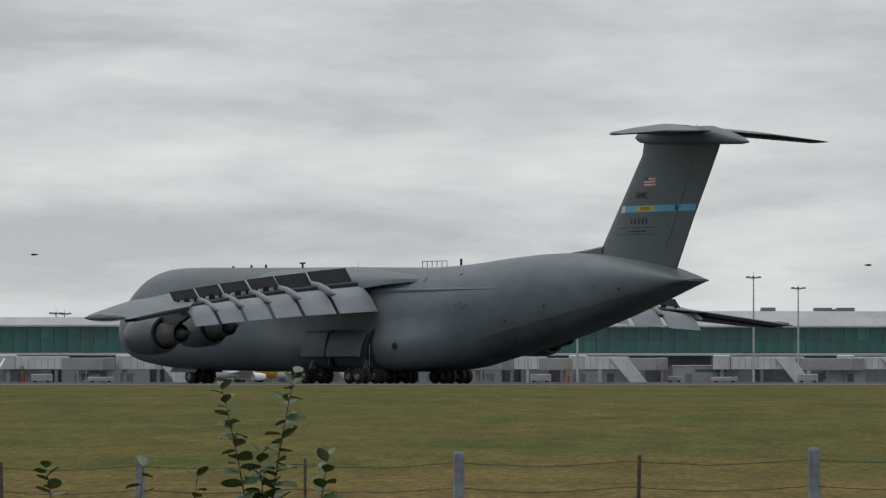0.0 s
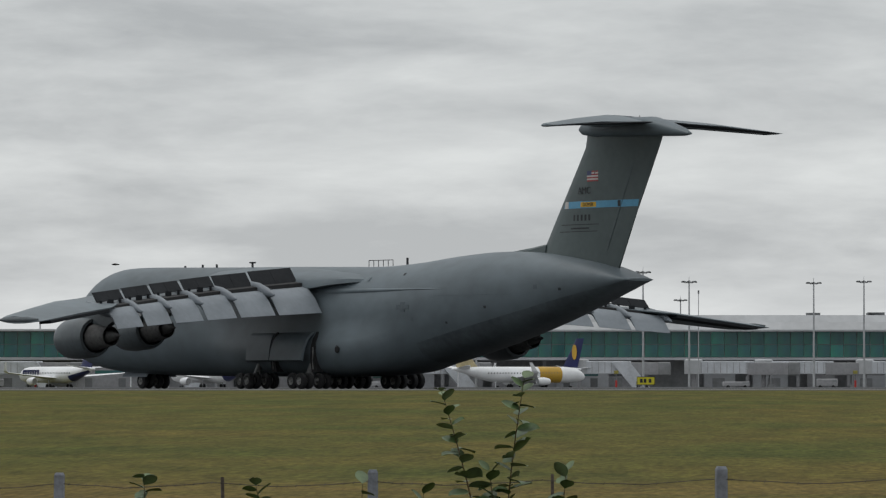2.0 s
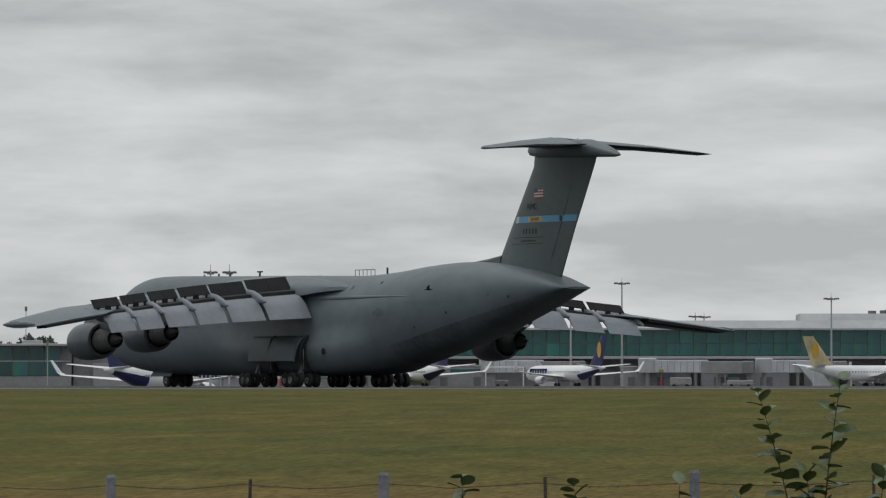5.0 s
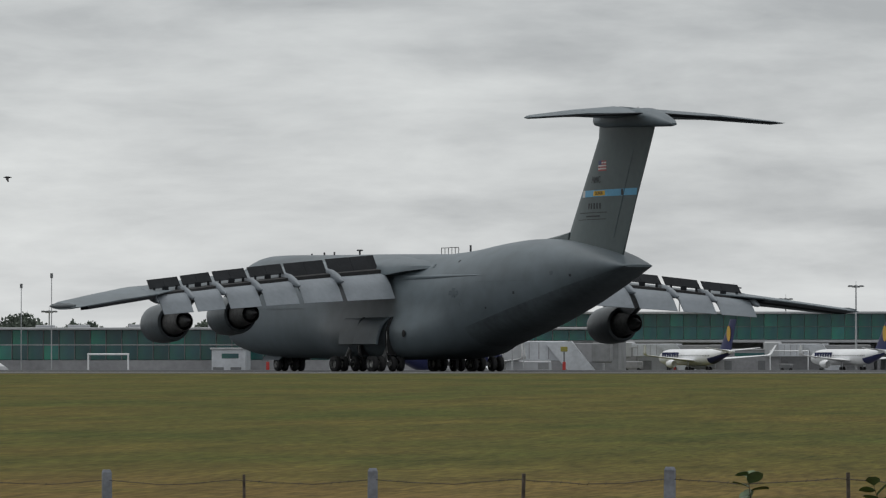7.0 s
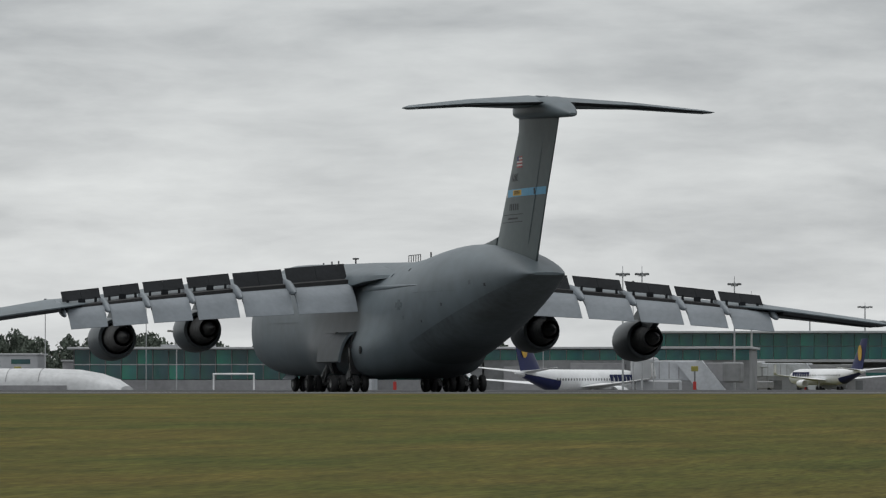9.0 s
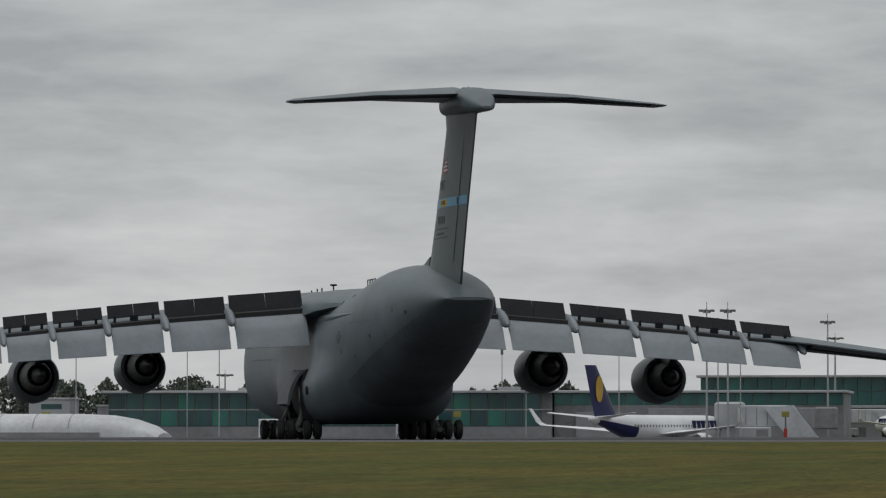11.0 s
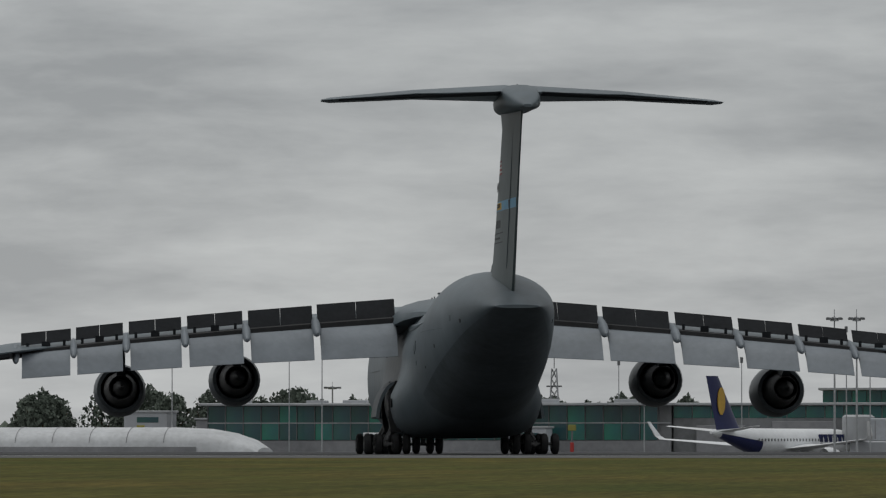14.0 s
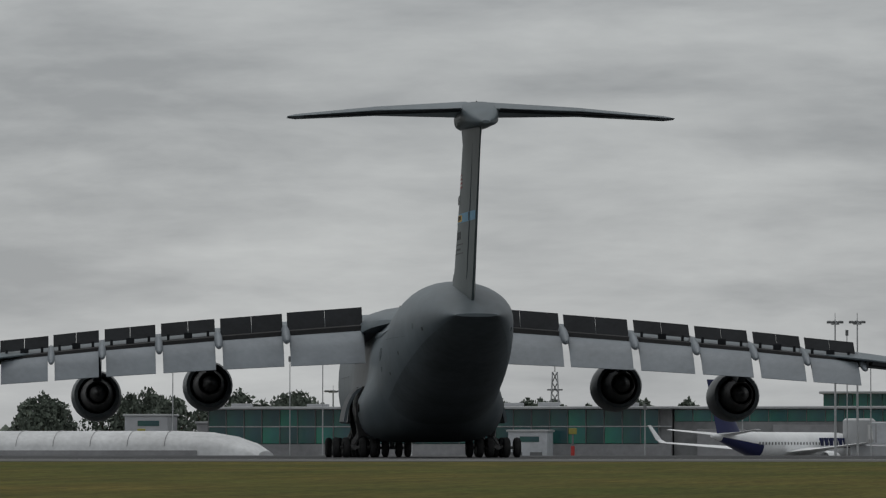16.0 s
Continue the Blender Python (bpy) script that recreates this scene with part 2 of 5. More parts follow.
def lathe(bm, prof, m, n=28, cap=True):
    """A body of revolution round local y: prof is (y, radius)."""
    rings = [[m @ Vector((r * math.cos(2 * math.pi * i / n), y, r * math.sin(2 * math.pi * i / n))) for i in range(n)] for y, r in prof]
    loft(bm, rings, cap)


def B():
    return bmesh.new()


# ---- the big transport aircraft ----
# local frame: y forward, x to its right, z up, origin on the ground 35 m behind the nose
def P(a, l, z):
    return Vector((-l, 35 - a, z))


AIR = thing("transport_aircraft", Matrix(), "grey four-engined military transport aircraft with raised spoilers rolling on runway", "aircraft")

# station aft of the nose, belly, crown, half width, height of greatest width (share)
HULL = [(-2.6, 3.9, 4.6, 0.25, 0.5), (-2.0, 3.0, 6.0, 1.35, 0.48), (-0.8, 2.35, 7.25, 2.15, 0.46), (0.7, 1.9, 8.4, 2.75, 0.44), (2.2, 1.65, 9.2, 3.1, 0.43),
        (4.2, 1.4, 9.68, 3.35, 0.42), (7, 1.2, 9.8, 3.5, 0.42), (14, 1.05, 9.7, 3.55, 0.42), (20, 0.98, 9.6, 3.6, 0.42), (28, 0.95, 9.5, 3.6, 0.42),
        (36, 0.95, 9.35, 3.6, 0.42), (40, 1.05, 9.3, 3.6, 0.43), (45, 1.5, 9.5, 3.6, 0.46), (50, 2.35, 9.9, 3.55, 0.5), (55, 3.38, 10.12, 3.4, 0.53),
        (60, 4.58, 9.95, 3.05, 0.55), (64, 5.7, 9.5, 2.6, 0.56), (67.5, 6.75, 8.85, 2.0, 0.54), (69.6, 7.42, 8.25, 1.5, 0.5), (70.6, 7.72, 7.9, 1.15, 0.5)]


def hull_ring(st, n=44):
    a, zb, zt, w, sh = st
    zc = zb + sh * (zt - zb)
    out = []
    for i in range(n):
        t = 2 * math.pi * i / n
        c, s = math.cos(t), math.sin(t)
        full = math.exp(-((a - 33.8) / 11.0) ** 6)
        e = 0.92 if s > 0 else 0.8 - 0.14 * full
        x = w * math.copysign(abs(c) ** (0.95 if s > 0 else 0.72 - 0.36 * full), c)
        z = zc + (zt - zc if s > 0 else zc - zb) * math.copysign(abs(s) ** e, s)
        # long rounded pod over the main gear, fullest before and behind the open bay
        pod = 0.66 * full + 0.06 * math.exp(-((a - 26.5) / 3.4) ** 4) + 0.16 * math.exp(-((a - 40.6) / 3.6) ** 4)
        x += math.copysign(pod * math.exp(-((z - 2.4) / 1.8) ** 4), x) if abs(x) > 1 else 0
        out.append(P(a, x, z))
    return out


def hull_fine():
    """Stations in between, on smooth curves."""
    out = []
    for i in range(len(HULL) - 1):
        p0, p1, p2, p3 = HULL[max(i - 1, 0)], HULL[i], HULL[i + 1], HULL[min(i + 2, len(HULL) - 1)]
        for t in (0, 0.2, 0.4, 0.6, 0.8):
            st = [p1[0] + t * (p2[0] - p1[0])]
            for k in range(1, 5):
                m1 = (p2[k] - p0[k]) / max(p2[0] - p0[0], 0.01) * (p2[0] - p1[0])
                m2 = (p3[k] - p1[k]) / max(p3[0] - p1[0], 0.01) * (p2[0] - p1[0])
                st.append((2 * t ** 3 - 3 * t * t + 1) * p1[k] + (t ** 3 - 2 * t * t + t) * m1 + (3 * t * t - 2 * t ** 3) * p2[k] + (t ** 3 - t * t) * m2)
            out.append(st)
    return out + [HULL[-1]]


bm = B()
loft(bm, [hull_ring(s) for s in hull_fine()])
part("fuselage", bm, "grey", AIR, "matt grey fuselage with an upswept tail", smooth=True)

AF = [(0, 0, 0), (0.03, 0.035, -0.02), (0.12, 0.062, -0.035), (0.3, 0.075, -0.045), (0.55, 0.062, -0.04), (0.8, 0.032, -0.02), (1, 0.006, -0.004)]


def foil(le, te, thick=1.0):
    """A ring of foil points between a leading and a trailing edge, thickness along z."""
    le, te = Vector(le), Vector(te)
    c = (te - le).length * thick
    up = [le.lerp(te, f) + Vector((0, 0, u * c)) for f, u, d in AF]
    dn = [le.lerp(te, f) + Vector((0, 0, d * c)) for f, u, d in AF[1:]]
    return up + dn[::-1]


def aft_doors():
    bm = B()
    rings = []
    for st in hull_fine():
        if 47 < st[0] < 70.2:
            c = P(st[0], 0, st[1] + st[4] * (st[2] - st[1]))
            sk = hull_ring(st)[26:41]
            rings.append([c + (p - c) * 1.0025 for p in sk] + [c + (p - c) * 0.985 for p in sk[::-1]])
    loft(bm, rings)
    # the doors' darker grey paints in the shade of the upswept underside
    return part("aft_cargo_door", bm, "belly", AIR, "aft cargo doors in grey darkened to paint in underside shade", smooth=True)


aft_doors()
# wing stations: lateral, leading edge, trailing edge (fixed part), height
WL = [0, 3.5, 9, 13, 17, 20.5, 23.5, 26.3, 30, 33.4, 34.0]
WLE = [20.2, 21.6, 24.2, 26.3, 28.4, 30.3, 31.9, 33.4, 36.0, 38.5, 39.7]
WTE = [34.0, 34.0, 35.3, 36.4, 37.6, 38.7, 39.6, 40.5, 41.6, 42.9, 43.1]
WZ = [8.35, 8.2, 7.75, 7.4, 7.0, 6.65, 6.3, 6.0, 5.5, 5.0, 4.94]


def wing_at(l):
    return [float(np.interp(l, WL, q)) for q in (WLE, WTE, WZ)]


PANELS = [(3.75, 8.35), (8.75, 12.5), (12.95, 16.15), (16.6, 19.6), (20.05, 22.7), (23.1, 25.9)]


def build_wing(sd):
    bm = B()
    rings = []
    for l, le, te, z in zip(WL, WLE, WTE, WZ):
        rings.append(foil(P(le, sd * l, z), P(te + (1.6 if l > 26 else -0.75), sd * l, z - (0.1 if l > 26 else 0.0)), 0.9))
    loft(bm, rings)
    wing = part("wing", bm, "grey", AIR, "grey drooping swept wing", smooth=True)
    # near-black filler above the flaps, the gap's shade put into its colour
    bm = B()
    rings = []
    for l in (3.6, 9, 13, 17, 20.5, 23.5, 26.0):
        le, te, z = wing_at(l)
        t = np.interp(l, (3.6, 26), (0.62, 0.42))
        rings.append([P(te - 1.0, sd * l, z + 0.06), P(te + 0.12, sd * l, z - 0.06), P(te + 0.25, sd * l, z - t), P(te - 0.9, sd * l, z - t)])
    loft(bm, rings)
    part("flap_gap_shade", bm, "dark", wing, "near-black filler painting in the shade between spoilers and flaps")
    for k, (l0, l1) in enumerate(PANELS):
        # flap: a thick curved panel hanging down and back
        bm = B()
        rings = []
        for l in (l0, l1):
            le, te, z = wing_at(l)
            c = np.interp(l, (3.5, 26), (3.3, 2.35))
            za = z - np.interp(l, (3.5, 26), (0.35, 0.2))
            pts = [(0.0, 0.0), (0.28, -0.05), (0.62, -0.28), (0.95, -0.62)]
            up = [P(te + 0.1 + c * u * 0.82, sd * l, za + c * v) for u, v in pts]
            dn = [P(te + 0.1 + c * u * 0.82 - 0.12 * (1 - u), sd * l, za + c * v - 0.26 * (1.05 - u)) for u, v in pts]
            rings.append(up + dn[::-1])
        loft(bm, rings)
        part("flap", bm, "flap", wing, "pale grey lowered flap panel", smooth=True)
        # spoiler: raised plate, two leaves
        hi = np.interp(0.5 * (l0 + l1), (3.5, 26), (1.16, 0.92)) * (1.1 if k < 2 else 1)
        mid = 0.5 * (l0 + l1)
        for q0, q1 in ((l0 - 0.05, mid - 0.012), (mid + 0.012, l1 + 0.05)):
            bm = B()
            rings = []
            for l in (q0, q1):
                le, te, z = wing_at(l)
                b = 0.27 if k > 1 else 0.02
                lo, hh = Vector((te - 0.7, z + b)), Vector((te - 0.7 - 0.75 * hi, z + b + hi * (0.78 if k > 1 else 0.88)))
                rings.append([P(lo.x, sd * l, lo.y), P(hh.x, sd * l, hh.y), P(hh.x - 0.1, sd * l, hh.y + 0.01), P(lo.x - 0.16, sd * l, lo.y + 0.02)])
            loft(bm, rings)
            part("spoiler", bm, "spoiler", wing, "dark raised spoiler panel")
        if k > 1:
            for q in (0.12, 0.5, 0.88):
                l = l0 + q * (l1 - l0)
                le, te, z = wing_at(l)
                bm = B()
                box(bm, P(te - 0.72, sd * l, z + 0.2), (0.16 if q != 0.5 else 0.5, 0.12, 0.34))
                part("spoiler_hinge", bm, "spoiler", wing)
    # canoe fairings at the flap gaps
    for l in [0.5 * (PANELS[k][1] + PANELS[k + 1][0]) for k in range(5)] + [26.25]:
        le, te, z = wing_at(l)
        s = np.interp(l, (8, 26), (1.0, 0.75))
        bm = B()
        rings = []
        for u, h, w in ((-2.4, 0.12, 0.08), (-1.2, 0.42, 0.2), (0.2, 0.62, 0.25), (1.1, 0.5, 0.24), (1.75, 0.3, 0.17), (2.1, 0.1, 0.06)):
            zc = z - 0.06 - 0.24 * (u + 0.6)
            rings.append([P(te + u * s, sd * l + 1.1 * w * s * math.cos(t), zc + h * s * math.sin(t) * 0.8) for t in np.linspace(0, 2 * math.pi, 12, endpoint=False)])
        loft(bm, rings)
        part("flap_fairing", bm, "flap", wing, "grey canoe-shaped flap track fairing", smooth=True)
    # aileron line: dark slit near the tip
    bm = B()
    rings = []
    for l in (26.6, 33.0):
        le, te, z = wing_at(l)
        rings.append([P(te + 0.2, sd * l, z + 0.02), P(te + 1.75, sd * l, z - 0.14), P(te + 1.8, sd * l, z - 0.36), P(te + 0.2, sd * l, z - 0.4)])
    loft(bm, rings)
    part("aileron", bm, "spoiler", wing, "dark drooped aileron")
    bm = B()
    rings = []
    for a, h, w in ((39.1, 0.06, 0.06), (39.9, 0.2, 0.16), (43.1, 0.2, 0.16), (44.3, 0.05, 0.05)):
        rings.append([P(a, sd * 33.95 + sd * w * math.cos(t), 5.0 + h * math.sin(t)) for t in np.linspace(0, 2 * math.pi, 10, endpoint=False)])
    loft(bm, rings)
    part("wing_tip", bm, "nacelle", wing, smooth=True)
    return wing


for sd in (1, -1):
    build_wing(sd)
# wing root fairing on the fuselage crown
bm = B()
rings = []
for a, w, z0, z1 in ((17, 1.2, 8.6, 9.3), (20, 3.2, 7.4, 9.45), (24, 3.95, 7.2, 9.5), (30, 4.05, 7.3, 9.45), (33.2, 4.0, 7.55, 9.25), (35.5, 3.85, 7.7, 9.1), (37.0, 3.45, 7.9, 8.98), (39.0, 2.9, 8.05, 8.85), (40.6, 2.3, 8.15, 8.55)):
    rings.append([P(a, w * math.cos(t), z0 + (z1 - z0) * max(0, math.sin(t)) ** 0.7 if math.sin(t) > 0 else z0) for t in np.linspace(0, 2 * math.pi, 24, endpoint=False)])
loft(bm, rings)
part("wing_fairing", bm, "grey", AIR, "grey fairing over the wing roots", smooth=True)
# long shoulder fairing behind the wing
for sd in (1, -1):
    bm = B()
    rings = []
    for a, l, z, h in ((35, 2.9, 7.4, 0.3), (40, 2.97, 7.4, 0.2), (45, 3.09, 7.42, 0.13), (50, 3.28, 7.42, 0.08), (54.5, 3.24, 7.42, 0.02)):
        rings.append([P(a, sd * (l + 0.14 * math.cos(t)), z + h * math.sin(t)) for t in np.linspace(0, 2 * math.pi, 10, endpoint=False)])
    loft(bm, rings)
    part("shoulder_fairing", bm, "grey", AIR, smooth=True)


def build_engine(a, l, z):
    """Exhaust plug tip at station a."""
    eng = new("engine")
    eng.parent = AIR
    eng.matrix_basis = Matrix.Translation(P(a, l, z)) @ pose(0, 0, 0, -2, 0, 0)
    eng["label"] = "grey turbofan engine with a dark exhaust nozzle"
    bm = B()
    lathe(bm, [(3.0, 1.18), (3.05, 1.40), (3.6, 1.53), (5.2, 1.58), (6.4, 1.48), (6.9, 1.3), (7.0, 1.22), (6.85, 1.14), (6.0, 1.12)], Matrix(), cap=False)
    part("fan_cowl", bm, "nacelle", eng, "grey fan cowl", smooth=True)
    bm = B()
    lathe(bm, [(3.02, 1.20), (3.4, 1.18), (4.2, 1.12)], Matrix(), cap=False)
    part("fan_duct", bm, "spoiler", eng, "dark fan duct", smooth=True)
    bm = B()
    lathe(bm, [(6.0, 1.13), (6.01, 0.3), (6.6, 0.02)], Matrix(), cap=False)
    part("fan", bm, "core", eng, "dark fan disc")
    bm = B()
    lathe(bm, [(4.2, 1.12), (3.4, 1.05), (2.6, 0.95), (1.6, 0.82), (0.95, 0.74), (0.95, 0.69), (1.2, 0.64)], Matrix(), cap=False)
    part("core_cowl", bm, "core", eng, "sooty core nozzle", smooth=True)
    bm = B()
    lathe(bm, [(1.35, 0.52), (0.8, 0.44), (0.2, 0.2), (-0.35, 0.03)], Matrix())
    part("exhaust_plug", bm, "core", eng, "dark conical exhaust plug", smooth=True)
    le, te, wz = wing_at(abs(l))
    bm = B()
    rings = []
    y0 = 0
    top = wz - z
    for y, zz0, zz1, w in ((6.0, 1.3, 1.62, 0.12), (4.6, 1.25, top * 0.75, 0.22), (3.0, 1.0, top * 0.98, 0.26), (1.2, 0.72, top, 0.26), (-0.8, top * 0.55, top, 0.2), (-2.6, top * 0.8, top, 0.08)):
        rings.append([Vector((-w, y, zz0)), Vector((w, y, zz0)), Vector((w, y, zz1)), Vector((-w, y, zz1))])
    loft(bm, rings)
    part("pylon", bm, "nacelle", eng, "grey engine pylon", smooth=True)


for sd in (1, -1):
    build_engine(33.3, sd * 20.0, 4.0)
    build_engine(30.2, sd * 12.95, 4.65)

# ---- fin and tailplane ----
bm = B()
FIN = [(8.0, 58.2, 67.8, 0.85), (10.1, 59.4, 68.9, 0.54), (12.5, 61.0, 70.1, 0.47), (15.0, 62.7, 71.5, 0.43), (17.4, 64.3, 72.8, 0.42), (18.3, 64.5, 73.2, 0.55), (19.0, 64.9, 73.0, 0.4)]
FSEC = [(0, 0.0), (0.03, 0.35), (0.12, 0.72), (0.32, 1.0), (0.6, 0.76), (0.85, 0.36), (1.0, 0.10)]
rings = []
for z, a0, a1, w in FIN:
    rings.append([P(a0 + f * (a1 - a0), w * g, z) for f, g in FSEC] + [P(a0 + f * (a1 - a0), -w * g, z) for f, g in FSEC[:0:-1]])
loft(bm, rings)
fin = part("fin", bm, "fin", AIR, "tall swept grey fin", smooth=True)
bm = B()
rings = []
for a, w, z in ((55.6, 0.08, 10.1), (56.8, 0.2, 10.22), (58.0, 0.32, 10.34), (59.2, 0.42, 10.5), (60.0, 0.45, 10.6)):
    rings.append([P(a, w, 9.3), P(a, w * 0.7, z - 0.15), P(a, 0, z), P(a, -w * 0.7, z - 0.15), P(a, -w, 9.3)])
loft(bm, rings)
part("dorsal_fillet", bm, "fin", fin, smooth=True)
bm = B()
rings = []
for a, w, z, h in ((63.6, 0.1, 18.75, 0.1), (64.3, 0.5, 18.75, 0.42), (66, 0.85, 18.72, 0.62), (69.5, 1.02, 18.7, 0.7), (72.0, 1.02, 18.66, 0.7), (73.8, 0.9, 18.4, 0.5), (75.3, 0.55, 18.14, 0.28), (76.1, 0.2, 18.0, 0.08)):
    rings.append([P(a, w * math.copysign(abs(math.cos(t)) ** 0.7, math.cos(t)), z + h * math.copysign(abs(math.sin(t)) ** 0.7, math.sin(t))) for t in np.linspace(0, 2 * math.pi, 24, endpoint=False)])
loft(bm, rings)
bullet = part("tail_bullet", bm, "grey", AIR, "rounded grey fairing on top of the fin", smooth=True)
bm = B()
tube(bm, P(70.5, 0, 19.4), P(70.5, 0, 19.5), 0.03)
part("beacon", bm, "ink", bullet)
for sd in (1, -1):
    bm = B()
    loft(bm, [foil(P(65.0, sd * 0.3, 19.2), P(72.2, sd * 0.3, 18.95), 1.05), foil(P(69.2, sd * 5.5, 18.88), P(73.1, sd * 5.5, 18.78), 1.1),
              foil(P(71.9, sd * 10.0, 18.42), P(73.9, sd * 10.0, 18.4), 1.2), foil(P(72.6, sd * 10.47, 18.38), P(73.9, sd * 10.47, 18.38), 0.7)])
    stab = part("tailplane", bm, "grey", AIR, "grey swept tailplane", smooth=True)
    bm = B()
    loft(bm, [[P(72.0, sd * 1.1, 19.0), P(73.3, sd * 1.1, 18.92), P(73.3, sd * 1.1, 18.86), P(72.0, sd * 1.1, 18.78)],
              [P(73.4, sd * 9.6, 18.46), P(74.1, sd * 9.6, 18.43), P(74.1, sd * 9.6, 18.38), P(73.4, sd * 9.6, 18.36)]])
    part("elevator", bm, "spoiler", stab, "dark elevator")


def fin_half(a, z):
    row = [np.interp(z, [r[0] for r in FIN], [r[k] for r in FIN]) for k in (1, 2, 3)]
    f = (a - row[0]) / (row[1] - row[0])
    return row[2] * np.interp(f, [q[0] for q in FSEC], [q[1] for q in FSEC])


def on_fin(name, mat, a0, a1, z0, z1, sd, proud=0.02, shear=0.0, label="", parent=None):
    """A thin marking that follows the fin's skin."""
    bm = B()
    k = max(2, int((a1 - a0) / 0.5) + 1)
    fr = []
    for i in range(k):
        a = a0 + (a1 - a0) * i / (k - 1)
        col = []
        for z in (z0, z1):
            aa = a + shear * (z - z0)
            col.append((aa, z, fin_half(aa, z)))
        fr.append(col)
    rings = []
    for col in fr:
        (aa, z, h), (ab, zb, hb) = col
        rings.append([P(aa, sd * (h + proud), z), P(ab, sd * (hb + proud), zb), P(ab, sd * (hb - 0.05), zb), P(aa, sd * (h - 0.05), z)])
    loft(bm, rings)
    return part(name, bm, mat, parent or fin, label)


def lettering(name, txt, size, mat, parent, m, label):
    cu = bpy.data.curves.new(name, "FONT")
    cu.body, cu.size, cu.extrude, cu.align_x, cu.align_y = txt, size, 0.004, "CENTER", "CENTER"
    tmp = bpy.data.objects.new(name, cu)
    me = bpy.data.meshes.new_from_object(tmp)
    bpy.data.objects.remove(tmp)
    me.materials.clear()
    me.materials.append(M[mat])
    ob = new(name, me)
    ob.parent, ob.matrix_basis = parent, m
    ob["label"] = label
    return ob


def fin_text_pose(a, z, sd):
    h = fin_half(a, z)
    slope = math.degrees(math.atan((fin_half(a + 1, z) - fin_half(a - 1, z)) / 2))
    return Matrix.Translation(P(a, sd * (h + 0.045), z)) @ (pose(0, 0, 0, 90, 0, -90 - slope) if sd > 0 else pose(0, 0, 0, 90, 0, 90 + slope))


for sd in (1, -1):
    band = on_fin("fin_band", "band", 62.1, 70.35, 13.05, 13.55, sd, 0.012, 0.3, "sky-blue band across the fin")
    on_fin("band_badge", "flagwhite", 62.25, 62.75, 13.05, 13.55, sd, 0.022, 0.0, "pale round badge", band)
    on_fin("band_panel", "yellow", 64.3, 66.0, 13.12, 13.48, sd, 0.022, 0.0, "yellow name panel", band)
    on_fin("band_badge", "ink", 68.3, 68.6, 13.08, 13.52, sd, 0.022, 0.0, "dark badge", band)
    lettering("band_text", "DOVER", 0.36, "ink", fin, fin_text_pose(65.15, 13.3, sd), "dark letters on the yellow panel")
    lettering("fin_text", "AMC", 0.72, "ink", fin, fin_text_pose(64.7, 14.3, sd), "dark command letters on the fin")
    for i in range(5):
        on_fin("number_bar", "ink", 63.45 + 0.42 * i, 63.65 + 0.42 * i, 12.15, 12.58, sd, 0.012)
    for z in (11.85, 11.35):
        on_fin("fin_line", "ink", 61.8 + (z - 11.35) * 0.3, 66.1 + (z - 11.35) * 0.3, z, z + 0.05, sd, 0.012)
    on_fin("name_bar", "ink", 63.2, 65.2, 11.55, 11.66, sd, 0.012)
    for i in range(7):
        on_fin("flag_stripe", "flagred" if i % 2 == 0 else "flagwhite", 64.95, 66.25, 14.95 + 0.11 * i, 15.06 + 0.11 * i, sd, 0.014)
    on_fin("flag_canton", "flagblue", 64.95, 65.5, 15.39, 15.72, sd, 0.022)
    on_fin("rudder_line", "mark", 66.9, 66.925, 9.6, 17.2, sd, 0.004, 0.48)

# ---- landing gear ----
bm = B()
lathe(bm, [(-0.22, 0.3), (-0.23, 0.44), (-0.16, 0.58), (-0.06, 0.62), (0.06, 0.62), (0.16, 0.58), (0.23, 0.44), (0.22, 0.3)], pose(0, 0, 0, 0, 0, 90), 24, cap=False)
TYRE = part("tyre", bm, "tyre", None, "black tyre", smooth=True)
bm = B()
lathe(bm, [(-0.2, 0.02), (-0.14, 0.12), (-0.1, 0.24), (-0.22, 0.31), (0.22, 0.31), (0.1, 0.24), (0.14, 0.12), (0.2, 0.02)], pose(0, 0, 0, 0, 0, 90), 20)
RIM = part("rim", bm, "rim", None, "pale metal rim", smooth=True)
WHEELS = []


def wheel(p):
    w = clone("wheel", TYRE, AIR, Matrix.Translation(p))
    w["label"] = "black-tyred landing gear wheel"
    clone("rim", RIM, w, Matrix())
    WHEELS.append((w, Vector(p)))


def main_gear(a, l):
    for da, dl in ((-1.15, -0.42), (-1.15, 0.42), (0.95, -1.15), (0.95, -0.5), (0.95, 0.5), (0.95, 1.15)):
        wheel(P(a + da, l + dl, 0.62))
    g = new("main_gear")
    g.parent, g.matrix_basis = AIR, Matrix.Translation(P(a, l, 0))
    g["label"] = "six-wheel main landing gear bogie"
    bm = B()
    tube(bm, (0, 0, 0.7), (math.copysign(0.7, l), 0.1, 2.0), 0.2, 0.26, 12)
    part("strut", bm, "strut", g, smooth=True)
    bm = B()
    tube(bm, (0, 1.25, 0.62), (0, -1.05, 0.62), 0.16)
    part("bogie_beam", bm, "strut", g, smooth=True)
    for y, w in ((1.15, 0.6), (-0.95, 1.3)):
        bm = B()
        tube(bm, (-w, y, 0.62), (w, y, 0.62), 0.09)
        part("axle", bm, "strut", g, smooth=True)
    bm = B()
    tube(bm, (0, -0.9, 0.8), (math.copysign(0.5, l), 0.0, 1.6), 0.07)
    part("drag_brace", bm, "strut", g)


